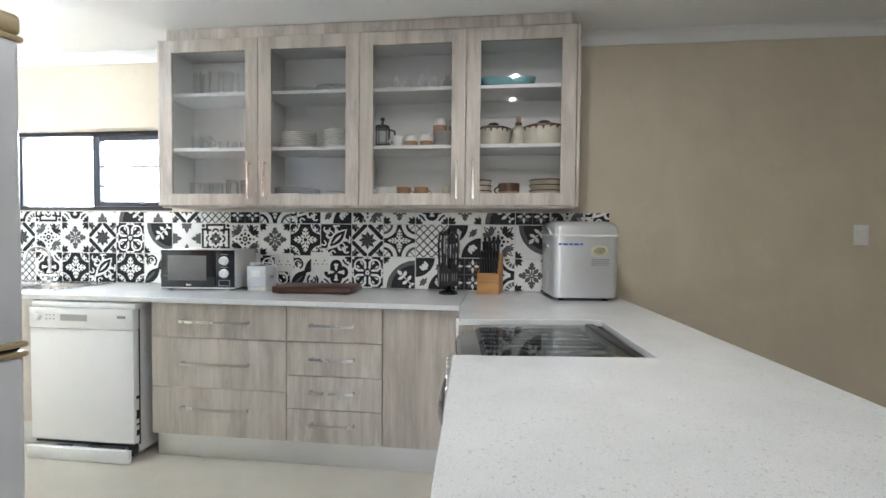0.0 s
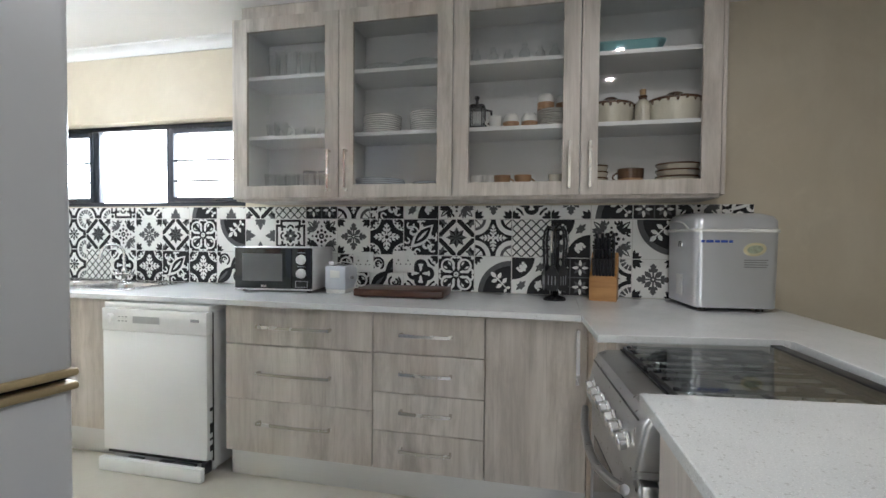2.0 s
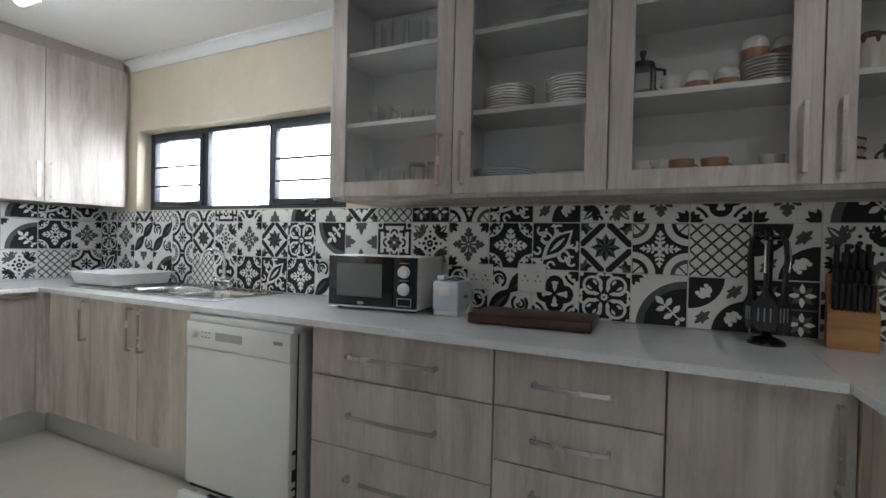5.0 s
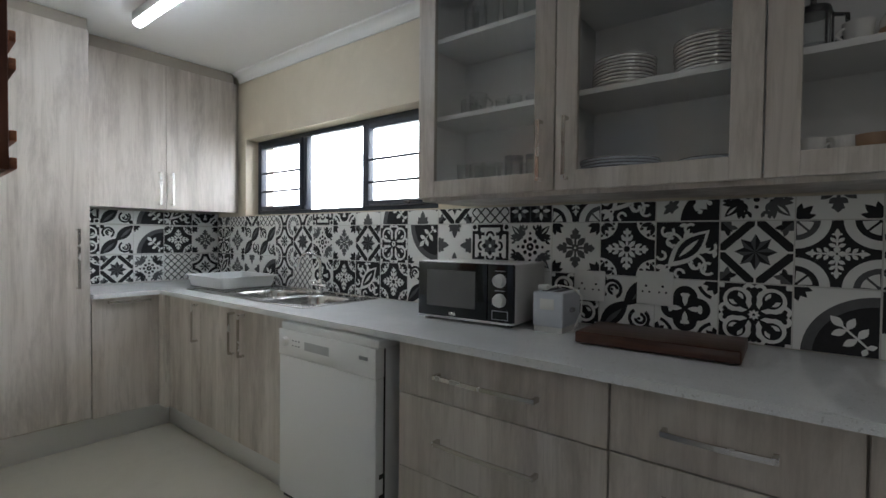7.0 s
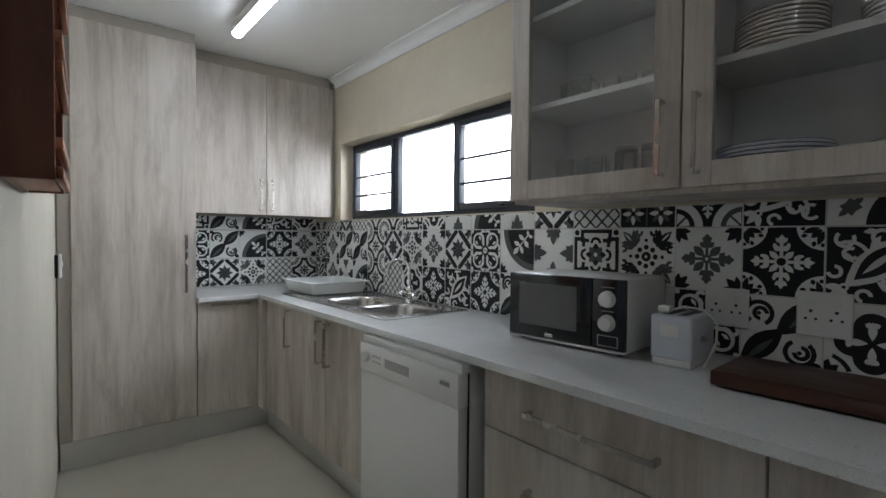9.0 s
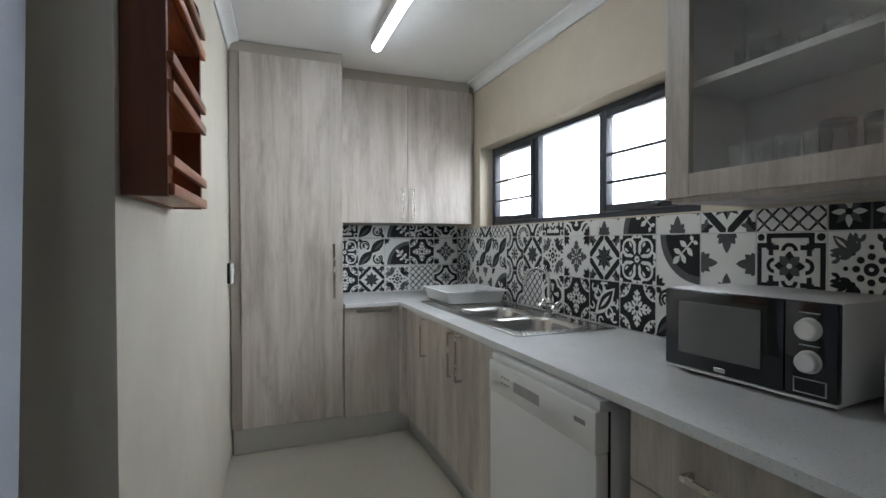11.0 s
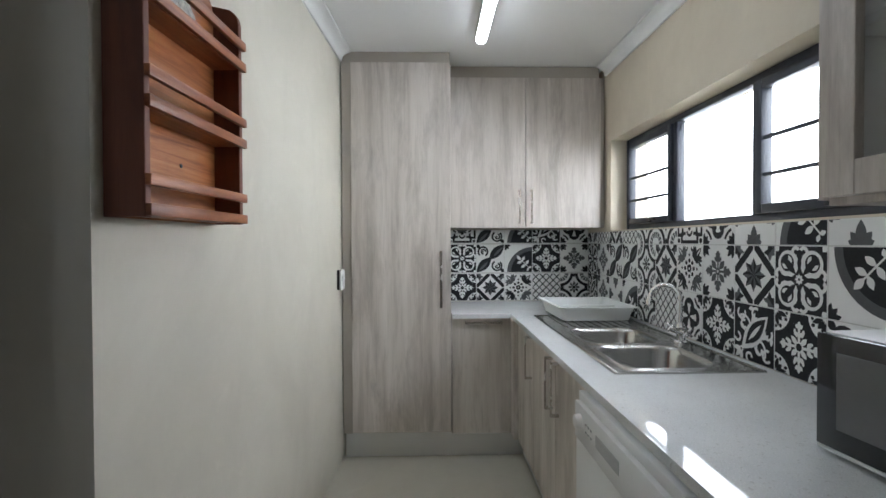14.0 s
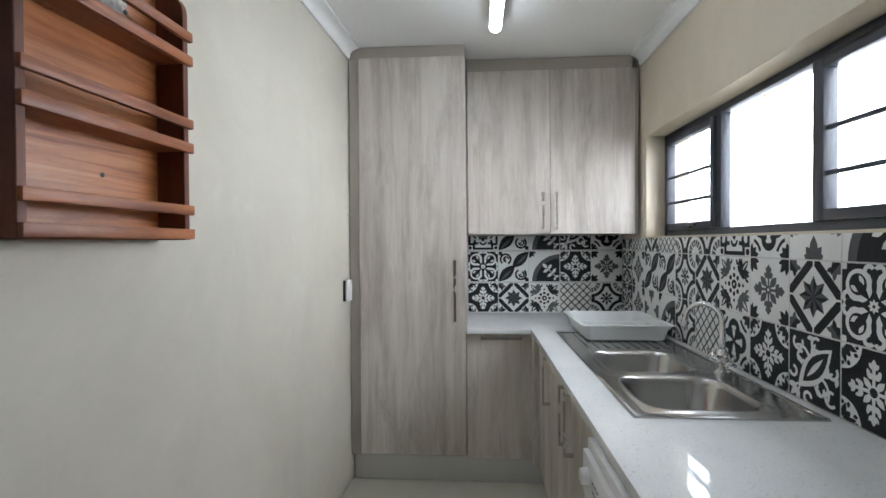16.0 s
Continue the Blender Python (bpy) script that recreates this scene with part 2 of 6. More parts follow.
STEEL = steel("brushed_steel", (0.50, 0.505, 0.51), 0.30, (0.05, 4, 4))
SINK_STEEL = paint("sink_steel", (0.52, 0.515, 0.50), 0.22, 1.0, var=0.02, scale=3)
ENAMEL = paint("white_enamel", (0.84, 0.845, 0.845), 0.28, var=0.008, scale=2, coat=0.3)
FRIDGE_PAINT = paint("pale_fridge_enamel", (0.66, 0.68, 0.72), 0.32, var=0.008, scale=2, coat=0.3)
GOLD = paint("yellowed_gold_trim", (0.44, 0.36, 0.21), 0.45, 0.15, var=0.15)
BLACK = paint("black_plastic", (0.018, 0.018, 0.02), 0.35, var=0.1)
BLACK_GLOSS = paint("black_gloss", (0.012, 0.012, 0.014), 0.08, var=0.05)
GREY_PLASTIC = paint("grey_plastic", (0.30, 0.31, 0.32), 0.45, var=0.05)
WHITE_PLASTIC = paint("white_plastic", (0.78, 0.78, 0.76), 0.38, var=0.03)
TRAY_PLASTIC = paint("milky_plastic", (0.80, 0.82, 0.82), 0.3, var=0.03)
FRAME_PAINT = paint("charcoal_aluminium", (0.035, 0.040, 0.055), 0.4, 0.0, var=0.1)
GLASS = pane("clear_glass")
LID_GLASS = pane("clear_glass_lid", (0.95, 0.975, 0.975), 1.5, 0.8)
GLOW = lamp_glow("tube_glow", (0.92, 0.97, 1.0), 12.5)
SPOT_GLOW = lamp_glow("spot_glow", (1.0, 0.95, 0.86), 40.0)
REDWOOD = laminate("red_brown_pine", (0.15, 0.040, 0.013), (0.36, 0.115, 0.036), (0.50, 0.19, 0.066), 0.4, (0.07, 1, 1), 45.0)
# rack sides: the same pine, with their shade put into a darker colour
REDWOOD_UP = laminate("shaded_pine_side", (0.10, 0.028, 0.012), (0.17, 0.050, 0.019), (0.24, 0.078, 0.030), 0.55, (1, 1, 0.09))
BOARD_WOOD = laminate("dark_red_hardwood", (0.035, 0.012, 0.006), (0.075, 0.025, 0.011), (0.12, 0.042, 0.019), 0.35, (0.08, 1, 1), 40.0)
BLOCK_WOOD = laminate("orange_beech", (0.40, 0.19, 0.06), (0.50, 0.26, 0.09), (0.58, 0.32, 0.12), 0.42, (0.1, 1, 1))

# ---- the large structure ----
CEIL = 2.455
TILE_Y, TILE_X = 3.0975, -4.465
WY, WX = 3.106, -4.473

bm = bmesh.new()
prism(bm, [(-4.75, -3.75), (4.4, -3.75), (4.4, 3.40), (-4.75, 3.40)], -0.12, 0.0)
solid("floor", bm, FLOOR, "smooth beige grey cement screed floor", "floor")
bm = bmesh.new()
prism(bm, [(-4.75, -3.75), (4.4, -3.75), (4.4, 3.40), (-4.75, 3.40)], CEIL, CEIL + 0.12)
solid("ceiling", bm, CEILING, "flat white painted plaster ceiling", "ceiling")

OX0, OX1, OZ0, OZ1 = -4.05, -2.17, 1.386, 1.955
bm = bmesh.new()
box(bm, -4.75, OX0, WY, 3.34, 0, CEIL)
box(bm, OX1, 4.4, WY, 3.34, 0, CEIL)
box(bm, OX0, OX1, WY, 3.34, 0, OZ0)
box(bm, OX0, OX1, WY, 3.34, OZ1, CEIL)
wall_north = solid("wall_north", bm, WALL, "beige plastered kitchen wall with a patterned tile splashback", "wall")
bm = bmesh.new()
box(bm, -4.75, WX, 1.2, WY, 0, CEIL)
wall_west = solid("wall_west", bm, CREAM_WALL, "plastered wall behind the tall pantry cupboard", "wall")
bm = bmesh.new()
prism(bm, [(-1.93, 1.335), (-4.75, 1.464), (-4.75, 1.20), (-2.12, 1.08), (-2.12, -3.5), (-1.93, -3.5)], 0, CEIL, bev=0.012, seg=3)
solid("wall_south", bm, CREAM_WALL, "cream plastered wall with a rounded end beside the fridge", "wall")
bm = bmesh.new()
box(bm, 4.2, 4.4, -3.75, WY, 0, CEIL)
solid("wall_east", bm, WALL, "plain beige plastered wall", "wall")
bm = bmesh.new()
for x0, x1, z0, z1 in ((-4.75, -1.8, 0, CEIL), (1.0, 4.2, 0, CEIL), (-1.8, 1.0, 0, 0.4), (-1.8, 1.0, 2.02, CEIL)):
    box(bm, x0, x1, -3.75, -3.5, z0, z1)
solid("wall_back", bm, WALL, "plain beige plastered wall with a wide opening", "wall")


def cove(bm, line, depth=0.066):
    """A concave cornice along a line of (x, y) in which the room lies to the right."""
    (x0, y0), (x1, y1) = line
    d = Vector((x1 - x0, y1 - y0)).normalized()
    n = Vector((d.y, -d.x))
    prof = [(0, 0), (0, -depth), (0.012, -depth), (0.016, -depth + 0.01)] + [(depth - (depth - 0.016) * math.cos(a), -0.014 - (depth - 0.026) * (1 - math.sin(a))) for a in (0.3, 0.6, 0.9, 1.2)] + [(depth, -0.012), (depth, 0)]
    ends = [[bm.verts.new((x + n.x * u, y + n.y * u, CEIL - 0.001 + v)) for u, v in prof] for x, y in (line)]
    for i in range(len(prof)):
        j = (i + 1) % len(prof)
        bm.faces.new((ends[0][i], ends[0][j], ends[1][j], ends[1][i]))
    bm.faces.new(ends[0])
    bm.faces.new(ends[1][::-1])


for line in (((-4.13, WY), (4.2, WY)), ((-1.93, 1.333), (-3.905, 1.4236)), ((4.2, 3.02), (4.2, -3.5)), ((-1.93, -3.5), (-1.93, 1.333))):
    bm = bmesh.new()
    cove(bm, line)
    solid("trim", bm, CORNICE, "white painted concave plaster cornice", "cornice", smooth=40)

# window, with two barred opening lights and a fixed middle pane
bm = bmesh.new()
win = thing("window_1", (0, 0, 0), "charcoal aluminium window, two barred sashes, bright sky behind", "window")
win["kind"] = "structure"
FY0, FY1 = 3.205, 3.25
WX0, WX1, WZ0, WZ1 = -4.048, -2.172, 1.390, 1.953


def ring(bm, x0, x1, z0, z1, w, y0, y1, bev=0.003):
    box(bm, x0, x0 + w, y0, y1, z0, z1, bev)
    box(bm, x1 - w, x1, y0, y1, z0, z1, bev)
    box(bm, x0 + w, x1 - w, y0 + 0.001, y1, z0, z0 + w, bev)
    box(bm, x0 + w, x1 - w, y0 + 0.001, y1, z1 - w, z1, bev)


ring(bm, WX0, WX1, WZ0, WZ1, 0.030, FY0, FY1)
box(bm, -3.465, -3.430, FY0 + 0.002, FY1, WZ0 + 0.03, WZ1 - 0.03, 0.003)
box(bm, -2.860, -2.828, FY0 + 0.002, FY1, WZ0 + 0.03, WZ1 - 0.03, 0.003)
part("window_frame", bm, FRAME_PAINT, win)
for x0, x1 in ((-4.017, -3.467), (-2.826, -2.203)):
    bm = bmesh.new()
    ring(bm, x0, x1, 1.421, 1.921, 0.034, FY0 - 0.012, FY1 - 0.012)
    sash = part("sash", bm, FRAME_PAINT, win)
    for z in (1.565, 1.703):
        bm = bmesh.new()
        box(bm, x0 + 0.03, x1 - 0.03, FY0 - 0.004, FY0 + 0.010, z - 0.007, z + 0.007, 0.002)
        part("bar", bm, FRAME_PAINT, sash)
    bm = bmesh.new()
    box(bm, x0 + 0.03, x1 - 0.03, FY0 + 0.02, FY0 + 0.024, 1.45, 1.89)
    part("pane", bm, GLASS, sash).visible_shadow = False
    bm = bmesh.new()
    xc = (x0 + x1) / 2 + 0.05
    box(bm, xc - 0.02, xc + 0.02, FY0 - 0.03, FY0 - 0.012, 1.424, 1.444, 0.004)
    tube(bm, [(xc + 0.01, FY0 - 0.025, 1.436), (xc + 0.05, FY0 - 0.045, 1.440), (xc + 0.12, FY0 - 0.045, 1.438)], 0.007, 8)
    part("stay", bm, BLACK, sash, "black window stay")
bm = bmesh.new()
box(bm, -3.430, -2.860, FY0 + 0.02, FY0 + 0.024, WZ0 + 0.03, WZ1 - 0.03)
part("pane", bm, GLASS, win).visible_shadow = False

# outdoor ground and haze beyond the openings
bm = bmesh.new()
prism(bm, [(-60, -60), (60, -60), (60, 60), (-60, 60)], -0.5, -0.3)
solid("ground", bm, paint("outdoor_ground", (0.25, 0.24, 0.2), 0.9, scale=0.5), "plain sandy ground outside", "ground")

bm = bmesh.new()
prism(bm, [(-8.5, 4.6), (0.5, 4.6), (0.5, 4.65), (-8.5, 4.65)], 1.2, 7.0)
solid("backdrop", bm, lamp_glow("overcast_glow", (0.92, 0.965, 1.0), 6.2), "plain white overcast brightness outside the window", "backdrop")

# ---- fitted cupboards ----
def bar_handle(parent, a, b, out, rise=0.029, wide=0.014, bow=0.0):
    """A flat bar on two end posts, from a to b, standing off along out."""
    a, b, out = Vector(a), Vector(b), Vector(out)
    d = (b - a).normalized()
    side = d.cross(out)
    bm = bmesh.new()
    length, n = (b - a).length, 8 if bow else 1
    t, foot = 0.006, 0.011
    top = [(length * k / n, rise + t + bow * math.sin(math.pi * k / n)) for k in range(n + 1)]
    under = [(foot + (length - 2 * foot) * k / n, rise + bow * math.sin(math.pi * k / n)) for k in range(n, -1, -1)]
    prof = [(0, 0)] + top + [(length, 0), (length - foot, 0)] + under + [(foot, 0)]
    ends = [[bm.verts.new(a + d * s + out * o + side * (q * wide / 2)) for s, o in prof] for q in (-1, 1)]
    bm.faces.new(ends[0])
    bm.faces.new(ends[1][::-1])
    for k in range(len(prof)):
        m = (k + 1) % len(prof)
        bm.faces.new((ends[0][k], ends[0][m], ends[1][m], ends[1][k]))
    return part("handle", bm, HANDLE, parent, "satin nickel bar handle", smooth=None)


def front(bm, x0, x1, z0, z1, y=2.47, t=0.018):
    box(bm, x0, x1, y, y + t, z0, z1, 0.0015, seg=1)


FRONT, BACK = 2.47, 3.085
OUT_Y, OUT_X = (0, -1, 0), (1, 0, 0)


def base_unit(x0, x1, label, fronts, z0=0.135, z1=0.856, inside=None):
    """A base cupboard along the north wall. fronts: (name, x0, x1, z0, z1, handle ends, bow)."""
    u = placed("base_cabinet", ((x0 + x1) / 2, 2.78, 0), label, "cabinet", "base cupboards along the wall")
    bm = bmesh.new()
    box(bm, x0, x1, FRONT + 0.030, BACK, z0, inside or z1)
    box(bm, x0 + 0.01, x1 - 0.01, FRONT + 0.075, BACK - 0.05, 0.0, z0)
    part("body", bm, PLAIN_BOARD, u)
    for name, a, b, c, d, h0, h1, bow in fronts:
        bm = bmesh.new()
        front(bm, a + 0.0022, b - 0.0022, c + 0.0022, d - 0.0022)
        f = part(name, bm, WOOD, u)
        bar_handle(f, h0, h1, OUT_Y, bow=bow)
    return u


def row(x0, x1, edges, hx0, hx1, bow):
    return [("drawer_front", x0, x1, a, b, (hx0, FRONT, hz), (hx1, FRONT, hz), bow) for (a, b, hz) in edges]


base_unit(-1.832, -1.058, "pale oak laminate base cabinet with three wide drawers", row(-1.832, -1.058, ((0.135, 0.398, 0.292), (0.398, 0.669, 0.535), (0.669, 0.856, 0.762)), -1.645, -1.262, 0.006))
base_unit(-1.057, -0.539, "pale oak laminate base cabinet with four narrow drawers", row(-1.057, -0.539, ((0.135, 0.313, 0.238), (0.313, 0.490, 0.412), (0.490, 0.671, 0.587), (0.671, 0.856, 0.762)), -0.922, -0.683, 0.008))
base_unit(-0.538, -0.112, "pale oak laminate base cabinet with one tall door", [("door", -0.538, -0.112, 0.135, 0.856, (-0.151, FRONT, 0.60), (-0.151, FRONT, 0.825), 0)])
base_unit(-3.400, -2.545, "pale oak laminate sink cabinet with two doors", [
    ("door", -3.400, -2.973, 0.155, 0.862, (-3.020, FRONT, 0.615), (-3.020, FRONT, 0.835), 0),
    ("door", -2.972, -2.545, 0.155, 0.862, (-2.925, FRONT, 0.615), (-2.925, FRONT, 0.835), 0)], 0.155, 0.862, 0.70)
base_unit(-3.812, -3.401, "pale oak laminate corner cabinet with one door", [("door", -3.812, -3.401, 0.155, 0.862, (-3.440, FRONT, 0.62), (-3.440, FRONT, 0.838), 0)], 0.155, 0.862)

# the end run: low cupboard, tall pantry and wall cupboard
EX = -3.90
u = placed("base_cabinet", (-4.18, 2.27, 0), "pale oak laminate corner cabinet with one pull-out door", "cabinet", "base cupboards along the wall")
bm = bmesh.new()
box(bm, -4.455, EX - 0.019, 2.086, 2.47, 0.16, 0.862)
box(bm, EX - 0.018, -3.814, 2.443, 2.487, 0.155, 0.862)
part("body", bm, WOOD, u)
bm = bmesh.new()
box(bm, EX - 0.018, EX, 2.087, 2.441, 0.162, 0.860, 0.0015, seg=1)
bar_handle(part("door", bm, WOOD, u), (EX, 2.165, 0.834), (EX, 2.385, 0.834), OUT_X)

u = placed("pantry_cupboard", (-4.18, 1.77, 0), "tall pale oak laminate pantry cupboard with one full-height door", "cupboard")
bm = bmesh.new()
prism(bm, [(EX - 0.019, 1.470), (EX - 0.019, 2.083), (-4.455, 2.083), (-4.455, 1.470)], 0.165, 2.388)
part("body", bm, WOOD, u)
bm = bmesh.new()
box(bm, EX - 0.018, EX, 1.489, 2.081, 0.176, 2.386, 0.0015, seg=1)
bar_handle(part("door", bm, WOOD, u), (EX, 2.022, 0.925), (EX, 2.022, 1.262), OUT_X)
bm = bmesh.new()
box(bm, EX - 0.030, EX - 0.012, 1.432, 1.487, 0.165, 2.388, 0.001, seg=1)
part("filler", bm, PLAIN_BOARD, u)
bm = bmesh.new()
box(bm, -4.455, EX - 0.014, 1.437, 2.078, 2.390, CEIL - 0.003, 0.001, seg=1)
part("top_panel", bm, PLAIN_BOARD, u)

UX = -4.13
u = placed("wall_cabinet", (-4.30, 2.58, 1.41), "pale oak laminate wall cabinet with two plain doors", "cabinet")
bm = bmesh.new()
box(bm, -4.455, UX - 0.019, 2.090, 3.070, 1.410, 2.378)
part("body", bm, PLAIN_BOARD, u)
for a, b, h in ((2.091, 2.577, 2.534), (2.578, 3.070, 2.612)):
    bm = bmesh.new()
    box(bm, UX - 0.018, UX, a + 0.001, b - 0.001, 1.406, 2.377, 0.0015, seg=1)
    bar_handle(part("door", bm, WOOD, u), (UX, h, 1.434), (UX, h, 1.652), OUT_X)
bm = bmesh.new()
box(bm, UX - 0.030, UX - 0.012, 3.0715, 3.0945, 1.408, 2.378, 0.001, seg=1)
part("filler", bm, PLAIN_BOARD, u)
bm = bmesh.new()
box(bm, -4.455, UX - 0.014, 2.0900, 3.0600, 2.380, CEIL - 0.003, 0.001, seg=1)
part("top_panel", bm, PLAIN_BOARD, u)

# plinth boards
for name, b in (("plinth_north", (-3.965, -2.545, 2.528, 2.544, 0, 0.152)), ("plinth_drawers", (-1.825, -0.09, 2.508, 2.524, 0, 0.132)), ("plinth_end", (-3.982, -3.966, 1.437, 2.527, 0, 0.158))):
    bm = bmesh.new()
    box(bm, *b, 0.0015, seg=1)
    solid("baseboard", bm, PLINTH, "grey brushed plinth board below the cupboards", "plinth")

# ---- worktops ----
CT, CTH = 0.888, 0.026


def worktop(bm, x0, x1, y0, y1, holes=()):
    """A slab with rectangular holes, laid out in blocks."""
    xs = sorted({x0, x1, *[v for h in holes for v in h[:2]]})
    ys = sorted({y0, y1, *[v for h in holes for v in h[2:]]})
    for a, b in zip(xs, xs[1:]):
        for c, d in zip(ys, ys[1:]):
            if not any(h[0] <= a and b <= h[1] and h[2] <= c and d <= h[3] for h in holes):
                box(bm, a, b, c, d, CT - CTH, CT)
    bmesh.ops.remove_doubles(bm, verts=bm.verts[:], dist=0.0002)


bm = bmesh.new()
worktop(bm, -4.462, -0.141, 2.435, 3.0955, [(-3.360, -2.585, 2.590, 2.968)])
worktop(bm, -4.462, -3.862, 2.0865, 2.4348)
solid("worktop", bm, QUARTZ, "white speckled quartz worktop with a sink let into it", "worktop", kind="structure")

PEN = [(-0.140, 3.0955), (-0.140, 2.415), (-0.110, 2.050)] + [(0.432, 2.128), (0.459, 2.127), (0.473, 2.114), (0.478, 2.090)] + [(0.515, 1.520), (-0.077, 1.459), (-0.015, 0.46), (0.905, 0.50), (0.721, 3.0955)]
bm = bmesh.new()
prism(bm, PEN, CT - CTH, CT, bev=0.002, seg=1)
solid("worktop", bm, QUARTZ, "white speckled quartz peninsula worktop cut out round the cooker", "worktop", kind="structure")

bm = bmesh.new()
u = thing("peninsula_cabinet", (0.35, 1.0, 0), "pale oak laminate peninsula cabinet under a quartz top", "cabinet")
ROOT[u] = Matrix.Translation((0.35, 1.0, 0)).inverted()
prism(bm, [(-0.040, 1.440), (0.015, 0.53), (0.72, 0.56), (0.66, 1.469)], 0.13, CT - CTH - 0.001)
part("body", bm, WOOD, u)
bm = bmesh.new()
prism(bm, [(0.560, 1.47), (0.665, 1.476), (0.620, 2.95), (0.51, 2.95), (0.51, 2.16)], 0.0, CT - CTH - 0.001)
part("back_panel", bm, WOOD, u)
bm = bmesh.new()
prism(bm, [(0.02, 1.41), (0.07, 0.57), (0.65, 0.60), (0.6, 1.43)], 0.0, 0.13)
part("plinth", bm, PLINTH, u)
bm = bmesh.new()
prism(bm, [(-0.1110, 2.4885), (-0.1110, 2.4520), (-0.092, 2.4520), (-0.080, 2.062), (-0.050, 2.066), (-0.060, 2.4885)], 0.0, CT - CTH - 0.001)
bm2 = bmesh.new()
prism(bm2, [(-0.0495, 2.0700), (0.46, 2.139), (0.46, 2.154), (-0.0495, 2.0845)], 0.0, CT - CTH - 0.001)
part("return_panel", bm2, WOOD, u)
part("side_panel", bm, laminate("warm_oak_laminate", (0.46, 0.39, 0.32), (0.57, 0.49, 0.41), (0.63, 0.56, 0.48)), u)

# ---- glazed wall cupboard ----
GY = 2.755
SX0, SX1 = -2.010, 0.478
SHELF = (1.432, 1.752, 2.082)
u = placed("glazed_cabinet", (-0.77, 2.92, 1.395), "pale oak laminate wall cabinet with four glazed doors", "cabinet")
bm = bmesh.new()
box(bm, SX0, SX0 + 0.018, GY + 0.012, 3.104, 1.401, 2.390, 0.001, seg=1)
part("side", bm, WOOD, u)
bm = bmesh.new()
box(bm, SX1 - 0.018, SX1, GY + 0.012, 3.104, 1.401, 2.390, 0.001, seg=1)
part("side", bm, WOOD, u)
bm = bmesh.new()
box(bm, SX0 + 0.018, SX1 - 0.018, 3.088, 3.104, 1.4205, 2.388)
part("back_panel", bm, WHITE_BOARD, u)
bm = bmesh.new()
box(bm, SX0 + 0.018, SX1 - 0.018, GY + 0.024, 3.088, 1.4205, 1.452)
part("bottom", bm, WHITE_BOARD, u)
bm = bmesh.new()
box(bm, SX0 + 0.0185, SX1 - 0.0185, GY + 0.0215, 3.1045, 1.3885, 1.4195)
part("underside", bm, WOOD, u, "pale oak laminate underside")
bm = bmesh.new()
box(bm, SX0 + 0.018, SX1 - 0.018, GY + 0.024, 3.088, 2.365, 2.388)
part("top", bm, WHITE_BOARD, u)
for x in (SX0 + 0.0185, SX1 - 0.0215):
    bm = bmesh.new()
    box(bm, x, x + 0.003, GY + 0.026, 3.0875, 1.4525, 2.3645)
    part("inner_side", bm, WHITE_BOARD, u, "white inner face")
for x in (-1.362, -0.753, -0.142):
    bm = bmesh.new()
    box(bm, x - 0.009, x + 0.009, GY + 0.026, 3.088, 1.452, 2.365)
    part("divider", bm, WHITE_BOARD, u)
for z in SHELF[1:]:
    for a, b in ((-1.988, -1.371), (-1.353, -0.762), (-0.744, -0.151), (-0.133, 0.456)):
        bm = bmesh.new()
        box(bm, a + 0.001, b - 0.001, GY + 0.05, 3.087, z - 0.020, z, 0.001, seg=1)
        part("shelf", bm, WHITE_BOARD, u)
bm = bmesh.new()
box(bm, -1.955, 0.430, GY + 0.020, 3.10, 2.391, CEIL - 0.003, 0.001, seg=1)
part("top_panel", bm, WOOD, u)
for a, b, h in ((-1.990, -1.366, -1.415), (-1.363, -0.755, -1.318), (-0.752, -0.144, -0.190), (-0.141, 0.456, -0.098)):
    a, b = a + 0.001, b - 0.001
    bm = bmesh.new()
    w = 0.078
    box(bm, a, a + w, GY, GY + 0.020, 1.404, 2.382, 0.0015, seg=1)
    box(bm, b - w, b, GY, GY + 0.020, 1.404, 2.382, 0.0015, seg=1)
    box(bm, a + w, b - w, GY + 0.0004, GY + 0.020, 1.404, 1.471, 0.0015, seg=1)
    box(bm, a + w, b - w, GY + 0.0004, GY + 0.020, 2.310, 2.382, 0.0015, seg=1)
    d = part("door", bm, WOOD, u)
    bm = bmesh.new()
    box(bm, a + w - 0.006, b - w + 0.006, GY + 0.009, GY + 0.013, 1.464, 2.319)
    part("pane", bm, GLASS, d).visible_shadow = False
    bar_handle(d, (h, GY, 1.438), (h, GY, 1.652), OUT_Y, wide=0.012)

